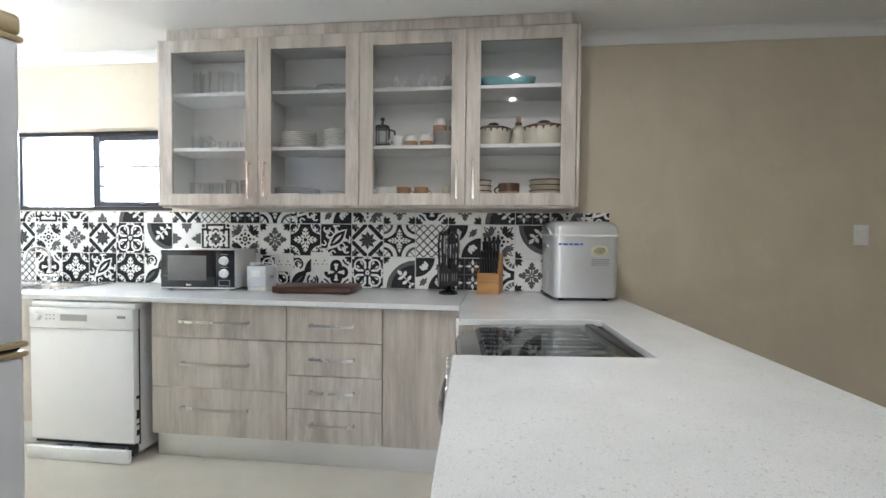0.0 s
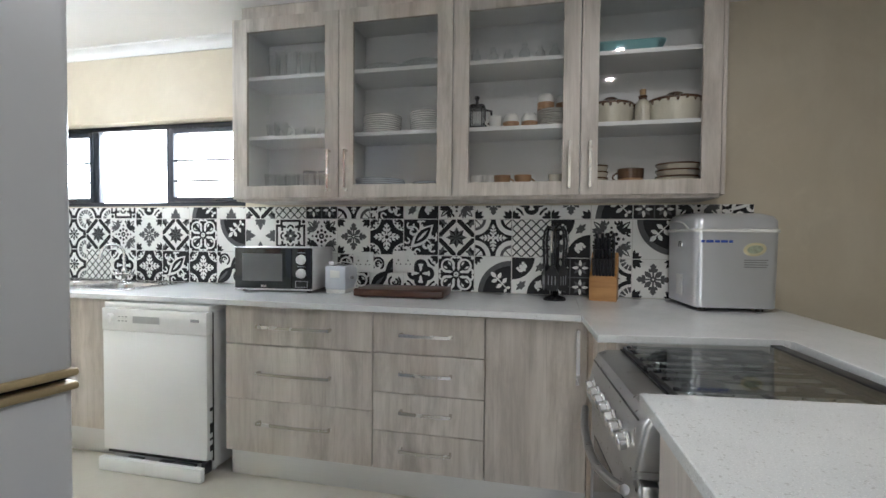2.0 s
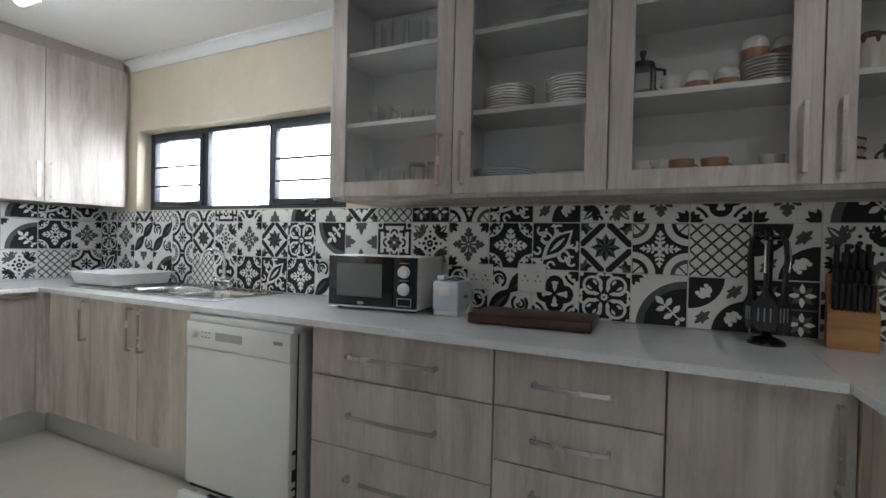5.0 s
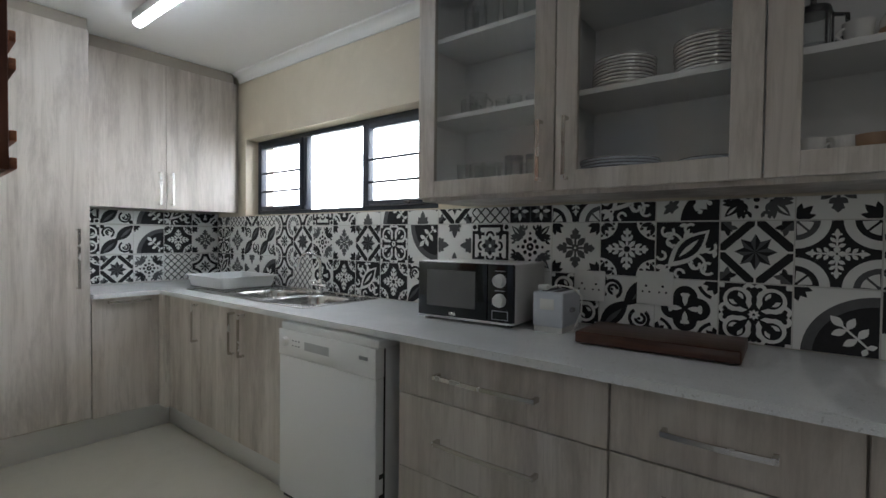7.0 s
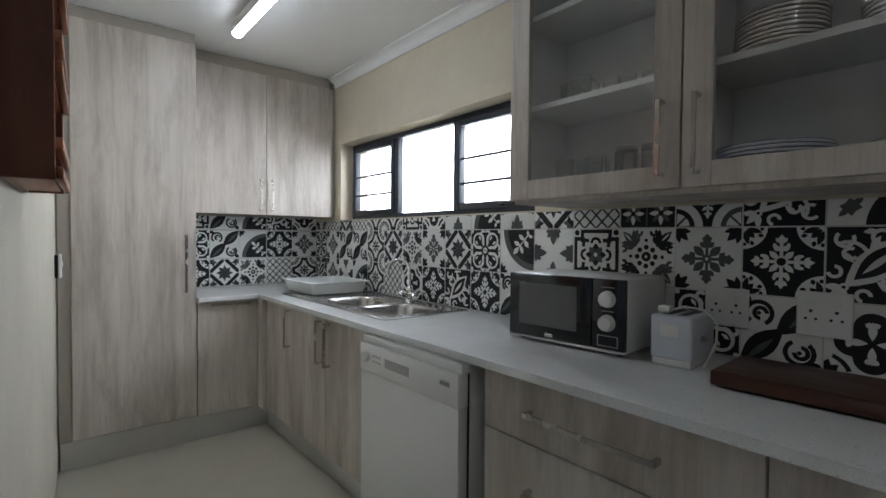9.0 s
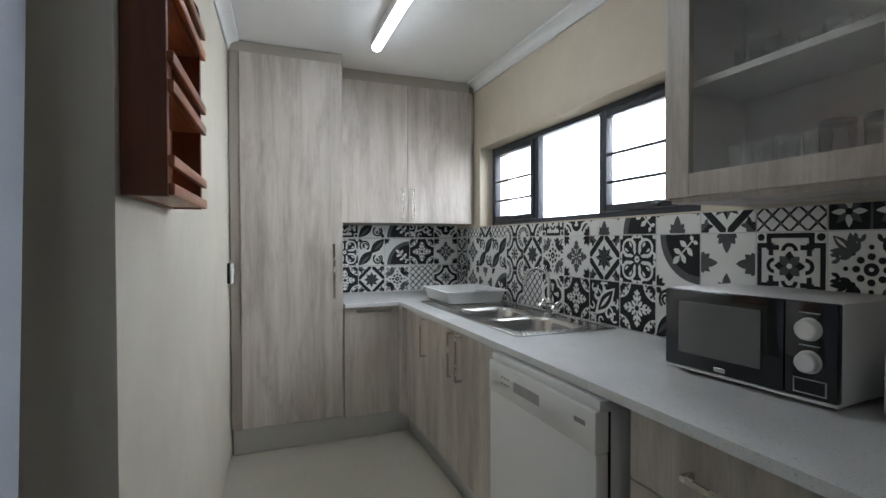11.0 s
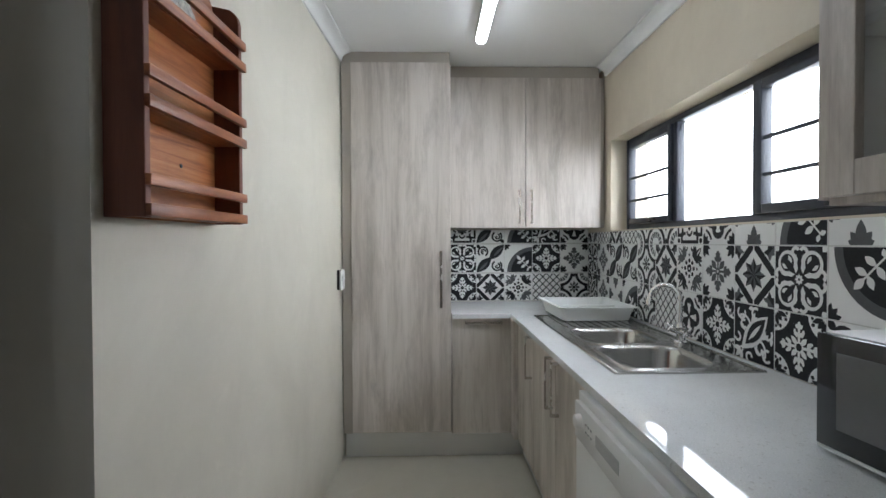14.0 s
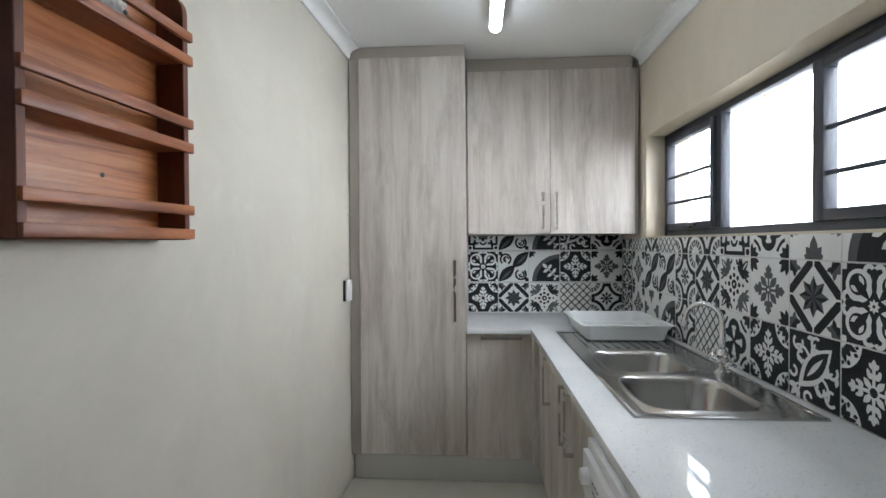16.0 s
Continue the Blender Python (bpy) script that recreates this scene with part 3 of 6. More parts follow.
# ---- lamps ----
u = placed("ceiling_light", (-3.0, 2.235, 2.38), "white fluorescent batten light, switched on, under the ceiling", "ceiling light")
bm = bmesh.new()
box(bm, -3.622, -2.398, 2.203, 2.269, 2.404, CEIL - 0.001, 0.004)
part("housing", bm, ENAMEL, u)
bm = bmesh.new()
prism(bm, [(2.236 + 0.028 * math.cos(a), 2.4035 - 0.022 * math.sin(a)) for a in [math.pi * k / 12 for k in range(13)]], -3.618, -2.402, "x")
part("diffuser", bm, GLOW, u, "glowing white diffuser", smooth=50)
for x, y in ((0.15, 1.75), (0.15, 1.12)):
    u = thing("downlight", (x, y, CEIL), "small round recessed downlight, switched on", "downlight", "recessed ceiling downlights")
    bm = bmesh.new()
    lathe(bm, [(0.022, -0.001), (0.022, -0.006), (0.040, -0.008), (0.043, -0.001)], seg=24)
    part("rim", bm, CHROME, u)
    bm = bmesh.new()
    lathe(bm, [(0.0215, -0.0012), (0.0215, -0.0035), (0.015, -0.005)], seg=24)
    part("bulb", bm, SPOT_GLOW, u, "glowing lamp")

# ---- cooker, set into the peninsula ----
u = thing("cooker", (-0.008, 1.774, 0), "stainless steel gas cooker with a flat glass lid", "cooker", rz=6.0)
bm = bmesh.new()
box(bm, -0.040, 0.488, -0.285, 0.290, 0.07, 0.775)
part("body", bm, GREY_PLASTIC, u)
bm = bmesh.new()
prism(bm, [(0.488, 0.700), (-0.060, 0.690), (-0.106, 0.692), (-0.084, 0.806), (-0.070, 0.830), (-0.040, 0.841), (0.488, 0.842)], -0.282, 0.294, "y", bev=0.012, seg=4)
panel = part("control_panel", bm, STEEL, u, "curved brushed steel control panel")
KNOB_STEEL = paint("satin_knob_steel", (0.74, 0.74, 0.745), 0.22, 1.0, var=0.02)
# thin black strip puts the crease's dark line into the shape
bm = bmesh.new()
prism(bm, [(-0.0865, 0.8055), (-0.0835, 0.8055), (-0.0825, 0.8085), (-0.0855, 0.8085)], -0.240, 0.276, "y")
part("panel_seam", bm, BLACK, panel, "dark line drawn along the fold")
for k in range(7):
    y = -0.190 + 0.066 * k
    bm = bmesh.new()
    m = pose(-0.094, y, 0.742, 0, -102, 0)
    lathe(bm, [(0.024, -0.002), (0.024, 0.004), (0.0205, 0.007), (0.0205, 0.022), (0.018, 0.025), (0.012, 0.0255)], seg=20, m=m)
    part("knob", bm, KNOB_STEEL, panel, "polished steel knob")
bm = bmesh.new()
box(bm, -0.088, -0.050, -0.288, 0.288, 0.205, 0.684, 0.008)
door = part("oven_door", bm, STEEL, u)
bm = bmesh.new()
box(bm, -0.0905, -0.0875, -0.225, 0.225, 0.28, 0.58, 0.001, seg=1)
part("window", bm, BLACK_GLOSS, door, "dark glass oven window")
bm = bmesh.new()
tube(bm, [(-0.089 - 0.052 * math.sin(math.pi * min(1, max(0, (k + 1) / 14))) ** 0.5, -0.25 + 0.5 * k / 12, 0.655 - 0.035 * math.sin(math.pi * k / 12)) for k in range(13)], 0.012, 12)
part("handle", bm, STEEL, door, "bowed steel handle")
bm = bmesh.new()
box(bm, -0.080, -0.046, -0.288, 0.288, 0.072, 0.195, 0.005)
part("drawer_front", bm, STEEL, u)
for y in (-0.25, 0.25):
    for x in (0.0, 0.52):
        bm = bmesh.new()
        lathe(bm, [(0.022, 0), (0.022, 0.01), (0.014, 0.015), (0.014, 0.07)], x, y, seg=14)
        part("foot", bm, BLACK, u)
bm = bmesh.new()
box(bm, 0.008, 0.430, -0.238, 0.245, 0.8430, 0.8455, 0.001, seg=1)
part("hob_plate", bm, STEEL, u)
for a, b, c, d in ((-0.006, 0.0075, -0.262, 0.270), (0.4305, 0.444, -0.262, 0.270), (0.008, 0.430, -0.262, -0.2385), (0.008, 0.430, 0.2455, 0.270)):
    bm = bmesh.new()
    box(bm, a, b, c, d, 0.8425, 0.8485, 0.002)
    part("hob_rim", bm, BLACK_GLOSS, u, "black enamel rim round the hob")
for x, y, r in ((0.100, -0.13, 0.042), (0.100, 0.14, 0.032), (0.325, -0.13, 0.032), (0.325, 0.14, 0.052)):
    bm = bmesh.new()
    lathe(bm, [(r + 0.016, 0.8455), (r + 0.014, 0.8495), (r, 0.8505), (r - 0.002, 0.8565)], x, y, seg=24)
    b = part("burner", bm, CHROME, u, "bright aluminium burner ring")
    bm = bmesh.new()
    lathe(bm, [(r - 0.003, 0.8567), (r - 0.004, 0.8615), (r - 0.012, 0.8630)], x, y, seg=24)
    part("cap", bm, BLACK, b, "black enamel burner cap")
for y in (-0.13, 0.14):
    for x in (0.005, 0.212, 0.420):
        bm = bmesh.new()
        box(bm, x - 0.005, x + 0.005, y - 0.115, y + 0.115, 0.8455, 0.8585, 0.002, seg=1)
        part("grate_foot_bar", bm, BLACK, u, "black enamelled pan support bar")
    for d in (-0.11, -0.04, 0.04, 0.11):
        bm = bmesh.new()
        box(bm, 0.010, 0.415, y + d - 0.004, y + d + 0.004, 0.8535, 0.8633, 0.002, seg=1)
        part("grate_bar", bm, BLACK, u, "black enamelled pan support bar")
bm = bmesh.new()
box(bm, 0.012, 0.446, -0.262, 0.272, 0.8670, 0.8720, 0.001, seg=1)
lid = part("glass_lid", bm, LID_GLASS, u, "closed clear glass lid", smooth=None)
lid.visible_shadow = False
bm = bmesh.new()
box(bm, 0.448, 0.484, -0.275, 0.280, 0.8445, 0.8755, 0.004)
part("hinge_rail", bm, BLACK, u, "black lid hinge rail")

# ---- dishwasher ----
u = placed("dishwasher", (-2.20, 2.72, 0), "white free-standing dishwasher, its kick plate loose and dirty", "dishwasher")
DX0, DX1, DY = -2.518, -1.888, 2.415
bm = bmesh.new()
box(bm, DX0 + 0.012, DX1 - 0.008, DY + 0.045, 3.05, 0.03, 0.822, 0.003)
for x in (DX0 + 0.06, DX1 - 0.06):
    for y in (2.52, 2.98):
        lathe(bm, [(0.018, 0.0), (0.018, 0.03)], x, y, seg=12)
part("body", bm, ENAMEL, u)
bm = bmesh.new()
box(bm, DX0 + 0.004, DX1, DY + 0.008, 3.05, 0.824, 0.853, 0.004)
part("top", bm, ENAMEL, u)
bm = bmesh.new()
box(bm, DX0, DX1 - 0.006, DY, DY + 0.042, 0.088, 0.708, 0.006)
part("door", bm, ENAMEL, u)
bm = bmesh.new()
box(bm, DX0, DX1 - 0.006, DY - 0.003, DY + 0.042, 0.7092, 0.822, 0.003)
cp = part("control_panel", bm, ENAMEL, u)
bm = bmesh.new()
prism(bm, [(-2.325, 0.752), (-2.165, 0.752), (-2.165, 0.787), (-2.325, 0.787)], DY - 0.005, DY - 0.0025, "y")
part("handle_recess", bm, paint("light_grey_grip", (0.46, 0.47, 0.48), 0.45, var=0.04), cp, "grey recessed grip")
bm = bmesh.new()
lathe(bm, [(0.022, 0), (0.022, 0.006), (0.019, 0.018), (0.014, 0.020)], seg=20, m=pose(-2.462, DY - 0.003, 0.774, 90, 0, 0))
part("knob", bm, ENAMEL, cp)
for k in range(3):
    for j in range(2):
        bm = bmesh.new()
        box(bm, -2.415 + 0.022 * k, -2.405 + 0.022 * k, DY - 0.0045, DY - 0.0025, 0.757 + 0.022 * j, 0.762 + 0.022 * j)
        part("button", bm, GREY_PLASTIC, cp)
bm = bmesh.new()
box(bm, -1.985, -1.935, DY - 0.0045, DY - 0.0025, 0.772, 0.786, 0.001, seg=1)
part("badge", bm, GREY_PLASTIC, cp, "small oval grey badge")
bm = bmesh.new()
box(bm, DX0 + 0.022, DX1 - 0.004, DY - 0.050, DY - 0.020, 0.002, 0.070, 0.004)
box(bm, DX0 + 0.03, DX1 - 0.03, DY - 0.022, DY + 0.05, 0.02, 0.030)
part("kick_plate", bm, ENAMEL, u, "loose white kick plate standing proud")
# black strip draws the dark line between door and body
bm = bmesh.new()
box(bm, DX1 - 0.012, DX1 - 0.0055, DY + 0.0425, DY + 0.0480, 0.075, 0.818)
part("gasket", bm, BLACK, u, "thin black strip along the seam of door and body")
for z, h in ((0.13, 0.03), (0.185, 0.012), (0.22, 0.05), (0.33, 0.018)):
    bm = bmesh.new()
    box(bm, DX1 - 0.0075, DX1 - 0.0045, DY + 0.018, DY + 0.0425, z, z + h, 0.0008, seg=1)
    part("foam_scrap", bm, BLACK, u, "torn black foam strip")
bm = bmesh.new()
box(bm, DX0 + 0.02, DX1 - 0.03, DY + 0.010, DY + 0.040, 0.071, 0.0865)
part("seal_strip", bm, BLACK, u, "black strip below the door")
rng = random.Random(4)
for k in range(9):
    bm = bmesh.new()
    x = rng.uniform(DX0 + 0.1, DX1 - 0.12)
    w = rng.uniform(0.02, 0.10)
    box(bm, x, x + w, DY - 0.019, DY + 0.004, 0.060, 0.064 + rng.uniform(0.001, 0.007), 0.001, seg=1)
    part("foam_scrap", bm, BLACK, u, "torn black foam strip")
bm = bmesh.new()
box(bm, DX1 - 0.030, DX1 - 0.002, DY - 0.019, DY + 0.030, 0.030, 0.086, 0.006)
part("corner_block", bm, BLACK, u, "worn black corner bracket")

# ---- fridge ----
u = thing("fridge", (-1.3860, 0.7620, 0), "pale grey white upright fridge freezer with yellowed gold trims", "fridge", rz=-10.8)
bm = bmesh.new()
box(bm, -0.300, 0.280, -0.315, 0.316, 0.03, 1.660, 0.008)
part("body", bm, FRIDGE_PAINT, u)
for z0, z1 in ((0.09, 0.972), (0.988, 1.655)):
    bm = bmesh.new()
    box(bm, 0.283, 0.352, -0.318, 0.320, z0, z1, 0.014, seg=3)
    d = part("door", bm, FRIDGE_PAINT, u)
    for a, b in ((z0 - 0.004, z0 + 0.009), (z1 - 0.009, z1 + 0.004)):
        bm = bmesh.new()
        box(bm, 0.281, 0.358, -0.320, 0.324, a, b, 0.005)
        part("trim_strip", bm, GOLD, d, "yellowed gold plastic strip")
bm = bmesh.new()
box(bm, -0.302, 0.356, -0.320, 0.322, 1.660, 1.705, 0.012, seg=3)
part("top", bm, GOLD, u, "cream and gold top cover")
bm = bmesh.new()
box(bm, -0.29, 0.27, -0.31, 0.312, 0.0, 0.03)
part("base", bm, BLACK, u)
# black bar puts the darkness of the door gap into the shape
bm = bmesh.new()
box(bm, 0.281, 0.335, -0.316, 0.318, 0.9765, 0.9835)
part("door_gap", bm, BLACK, u, "black filler darkening the gap between the doors")

# ---- pale slanted panel added in place of the fridge's far side ----
u = placed("board", (-1.55, 1.22, 0), "pale blue-white slanted panel standing in for the fridge side", "board")
bm = bmesh.new()
prism(bm, [(-1.300, 0.0), (-1.739, 0.0), (-1.879, 2.0), (-1.440, 2.0)], 1.204, 1.232, "y", bev=0.002, seg=1)
part("panel", bm, paint("blue_white_panel_paint", (0.46, 0.50, 0.58), 0.4, var=0.02, scale=2), u)


# ---- sink ----
u = placed("sink", (-3.16, 2.80, 0.888), "stainless steel double-bowl sink with a ribbed drainer", "sink")
SZ = 0.8915


def rounded(x0, x1, y0, y1, r, n=6):
    out = []
    for cx, cy, a in ((x1 - r, y1 - r, 0), (x0 + r, y1 - r, 90), (x0 + r, y0 + r, 180), (x1 - r, y0 + r, 270)):
        out += [(cx + r * math.cos(radians(a + 90 * k / n)), cy + r * math.sin(radians(a + 90 * k / n))) for k in range(n + 1)]
    return out


def loft(bm, loops, mi=0, close=True):
    vs = [[bm.verts.new(p) for p in lp] for lp in loops]
    n = len(vs[0])
    for a, b in zip(vs, vs[1:]):
        for i in range(n):
            bm.faces.new((a[i], a[(i + 1) % n], b[(i + 1) % n], b[i])).material_index = mi
    if close:
        bm.faces.new(vs[-1]).material_index = mi
    return vs


def bowl(x0, x1, y0, y1):
    bm = bmesh.new()
    rect = []
    for (x, y) in rounded(x0 - 0.012, x1 + 0.012, y0 - 0.012, y1 + 0.012, 0.004):
        rect.append((x, y, SZ))
    loops = [rect]
    for inset, r, z in ((0.000, 0.085, SZ + 0.003), (0.006, 0.085, SZ + 0.0035), (0.012, 0.085, SZ - 0.003), (0.017, 0.085, SZ - 0.02), (0.028, 0.085, SZ - 0.13), (0.045, 0.08, SZ - 0.155), (0.085, 0.06, SZ - 0.162)):
        loops.append([(x, y, z) for x, y in rounded(x0 + inset, x1 - inset, y0 + inset, y1 - inset, r)])
    loft(bm, loops)
    return bm


SXX = (-3.770, -2.552, 2.552, 3.052)
B2, B1 = (-3.345, -2.988, 2.606, 2.952), (-2.956, -2.598, 2.606, 2.952)
bm = bmesh.new()
x0, x1, y0, y1 = SXX
o = 0.012
for a, b, c, d in ((x0, B2[0] - o, y0, y1), (B1[1] + o, x1, y0, y1), (B2[0] - o, B1[1] + o, y0, B1[2] - o), (B2[0] - o, B1[1] + o, B1[3] + o, y1), (B2[1] + o, B1[0] - o, B1[2] - o, B1[3] + o)):
    box(bm, a, b, c, d, 0.8885, SZ)
part("rim", bm, SINK_STEEL, u)
for b in (B2, B1):
    bw = part("bowl", bowl(*b), SINK_STEEL, u, "deep rounded steel bowl", smooth=50)
    bm = bmesh.new()
    cx, cy = (b[0] + b[1]) / 2, (b[2] + b[3]) / 2
    lathe(bm, [(0.040, SZ - 0.1615), (0.038, SZ - 0.158), (0.028, SZ - 0.159), (0.012, SZ - 0.160)], cx, cy, seg=20)
    part("drain", bm, CHROME, bw, "round chrome drain")
for a, b, c, d in ((x0, x1, y0, y0 + 0.012), (x0, x1, y1 - 0.012, y1), (x0, x0 + 0.012, y0 + 0.012, y1 - 0.012), (x1 - 0.012, x1, y0 + 0.012, y1 - 0.012)):
    bm = bmesh.new()
    box(bm, a, b, c, d, SZ - 0.001, SZ + 0.004, 0.002)
    part("raised_edge", bm, SINK_STEEL, u)
for k in range(9):
    bm = bmesh.new()
    y = 2.63 + 0.042 * k
    box(bm, -3.735, -3.40, y, y + 0.014, SZ - 0.001, SZ + 0.0035, 0.002)
    part("drainer_rib", bm, SINK_STEEL, u)

# ---- mixer tap ----
u = placed("mixer_tap", (-3.005, 3.005, SZ), "chrome swan-neck mixer tap with two cross handles", "tap")
bm = bmesh.new()
TX, TY = -3.005, 3.005
lathe(bm, [(0.026, SZ - 0.001), (0.026, SZ + 0.006), (0.018, SZ + 0.012), (0.016, SZ + 0.05), (0.019, SZ + 0.055), (0.019, SZ + 0.075), (0.012, SZ + 0.085)], TX, TY, seg=24)
tube(bm, [(TX - 0.055, TY - 0.004, SZ + 0.045), (TX + 0.055, TY - 0.004, SZ + 0.045)], 0.012, 14)
part("base", bm, CHROME, u, smooth=40)
bm = bmesh.new()
pts = [(TX, TY, SZ + 0.08), (TX, TY, SZ + 0.175)] + [(TX - 0.042 + 0.042 * math.cos(a), TY - 0.046 + 0.046 * math.cos(a), SZ + 0.175 + 0.066 * math.sin(a)) for a in [math.pi * k / 10 for k in range(1, 10)]] + [(TX - 0.085, TY - 0.093, SZ + 0.172)]
tube(bm, pts, 0.0095, 14)
tube(bm, [(TX - 0.085, TY - 0.093, SZ + 0.176), (TX - 0.087, TY - 0.095, SZ + 0.150)], 0.0125, 14)
part("spout", bm, CHROME, u, smooth=50)
for s in (-1, 1):
    bm = bmesh.new()
    hx, hy, hz = TX + s * 0.062, TY - 0.006, SZ + 0.056
    tube(bm, [(TX + s * 0.045, TY - 0.004, SZ + 0.045), (hx, hy, hz)], 0.009, 12)
    for a in (0, 90):
        c, d = math.cos(radians(a + 45)), math.sin(radians(a + 45))
        tube(bm, [(hx + 0.004 * s, hy - 0.024 * c, hz - 0.024 * d), (hx + 0.004 * s, hy + 0.024 * c, hz + 0.024 * d)], 0.006, 10)
    part("cross_handle", bm, CHROME, u, smooth=50)

# ---- dish tray ----
u = placed("dish_tray", (-3.78, 2.85, 0.892), "milky white plastic dish tray on the drainer", "dish tray")
bm = bmesh.new()
TZ = SZ + 0.004
ax = (-3.985, -3.520, 2.640, 3.040)


def inset_loop(k, z, r=0.03):
    return [(x, y, z) for x, y in rounded(ax[0] + k, ax[1] - k, ax[2] + k, ax[3] - k, r, 4)]


loft(bm, [inset_loop(0.022, TZ + 0.010), inset_loop(0.020, TZ + 0.002), inset_loop(0.004, TZ + 0.066), inset_loop(-0.012, TZ + 0.070), inset_loop(-0.014, TZ + 0.075), inset_loop(0.008, TZ + 0.075), inset_loop(0.024, TZ + 0.012)])
part("basin", bm, TRAY_PLASTIC, u, smooth=45)
bm = bmesh.new()
box(bm, -3.735, -3.729, 2.672, 3.008, TZ + 0.012, TZ + 0.060, 0.001, seg=1)
part("divider", bm, TRAY_PLASTIC, u)

# ---- microwave ----
u = thing("microwave", (-1.760, 2.772, CT), "silver microwave oven with a black glass front and two round knobs", "microwave", rz=4.5)
bm = bmesh.new()
box(bm, -0.225, 0.225, 0.012, 0.300, 0.012, 0.247, 0.006)
part("body", bm, paint("silver_enamel", (0.72, 0.72, 0.71), 0.35, 0.0, var=0.03), u)
for x in (-0.19, 0.19):
    for y in (0.04, 0.27):
        bm = bmesh.new()
        lathe(bm, [(0.013, 0), (0.013, 0.012)], x, y, seg=12)
        part("foot", bm, BLACK, u)
bm = bmesh.new()
box(bm, -0.224, 0.112, -0.010, 0.012, 0.020, 0.245, 0.004)
d = part("door", bm, BLACK_GLOSS, u, "black glass door")
bm = bmesh.new()
box(bm, -0.178, 0.058, -0.0118, -0.0095, 0.062, 0.212, 0.0008, seg=1)
part("window", bm, paint("grey_mesh_window", (0.13, 0.13, 0.132), 0.2, var=0.06), d, "grey mesh window")
bm = bmesh.new()
box(bm, -0.066, -0.034, -0.0125, -0.0095, 0.028, 0.040, 0.001, seg=1)
part("badge", bm, HANDLE, d)
bm = bmesh.new()
box(bm, 0.114, 0.224, -0.010, 0.012, 0.020, 0.245, 0.004)
cp = part("control_panel", bm, BLACK_GLOSS, u)
for z in (0.182, 0.106):
    bm = bmesh.new()
    lathe(bm, [(0.027, 0), (0.027, 0.004), (0.0245, 0.006), (0.023, 0.020), (0.020, 0.023), (0.008, 0.0235)], seg=28, m=pose(0.168, -0.010, z, 90, 0, 0))
    kn = part("knob", bm, paint("pale_silver_knob", (0.74, 0.74, 0.73), 0.3, var=0.02), cp, "round silver knob")
    bm = bmesh.new()
    box(bm, 0.146, 0.190, -0.0112, -0.0098, z + 0.036, z + 0.039)
    part("marking", bm, GREY_PLASTIC, cp)
bm = bmesh.new()
ring(bm, 0.134, 0.204, 0.030, 0.066, 0.003, -0.0115, -0.0098, 0)
part("button", bm, GREY_PLASTIC, cp, "rectangular door button")
bm = bmesh.new()
box(bm, -0.225, 0.225, -0.008, 0.012, 0.012, 0.0195, 0.002, seg=1)
part("trim_strip", bm, ENAMEL, u, "pale strip below the door")

# ---- toaster ----
u = thing("toaster", (-1.415, 2.905, CT), "small white two-slice toaster, its cable wound on top", "toaster", rz=3)
bm = bmesh.new()
box(bm, -0.060, 0.060, -0.090, 0.090, 0.020, 0.150, 0.009, seg=3)
part("body", bm, paint("blue_white_plastic", (0.62, 0.65, 0.70), 0.36, var=0.02), u)
bm = bmesh.new()
box(bm, -0.056, 0.056, -0.086, 0.086, 0.0, 0.024, 0.004)
part("base", bm, WHITE_PLASTIC, u)
for x in (-0.022, 0.022):
    bm = bmesh.new()
    box(bm, x - 0.012, x + 0.012, -0.066, 0.066, 0.1495, 0.1512)
    part("slot", bm, BLACK, u, "dark bread slot")
bm = bmesh.new()
box(bm, -0.030, 0.025, -0.0925, -0.089, 0.085, 0.125, 0.002)
part("front_plate", bm, WHITE_PLASTIC, u)
bm = bmesh.new()
box(bm, 0.058, 0.074, -0.028, 0.000, 0.075, 0.090, 0.004)
part("lever", bm, GREY_PLASTIC, u)
bm = bmesh.new()
cable = [(-0.03, -0.03, 0.156), (0.0, 0.01, 0.168), (0.05, 0.03, 0.160), (0.085, 0.03, 0.13), (0.088, 0.02, 0.07), (0.070, 0.0, 0.015), (0.075, -0.04, 0.005)]
tube(bm, [Vector(cable[i]).lerp(Vector(cable[i + 1]), f) for i in range(len(cable) - 1) for f in (0, 0.5)] + [cable[-1]], 0.0035, 8)
part("cable", bm, WHITE_PLASTIC, u, smooth=60)
bm = bmesh.new()
box(bm, -0.055, -0.020, -0.055, -0.025, 0.1515, 0.172, 0.004)
part("plug", bm, WHITE_PLASTIC, u)

# ---- chopping board ----
u = thing("chopping_board", (-1.028, 2.835, CT), "thick dark red hardwood chopping board lying flat", "chopping board", rz=2.5)
bm = bmesh.new()
box(bm, -0.235, 0.235, -0.118, 0.125, 0.006, 0.043, 0.005, seg=3)
part("slab", bm, BOARD_WOOD, u)
for x in (-0.19, 0.19):
    bm = bmesh.new()
    box(bm, x - 0.02, x + 0.02, -0.09, 0.09, 0.0, 0.0065)
    part("foot", bm, BOARD_WOOD, u)

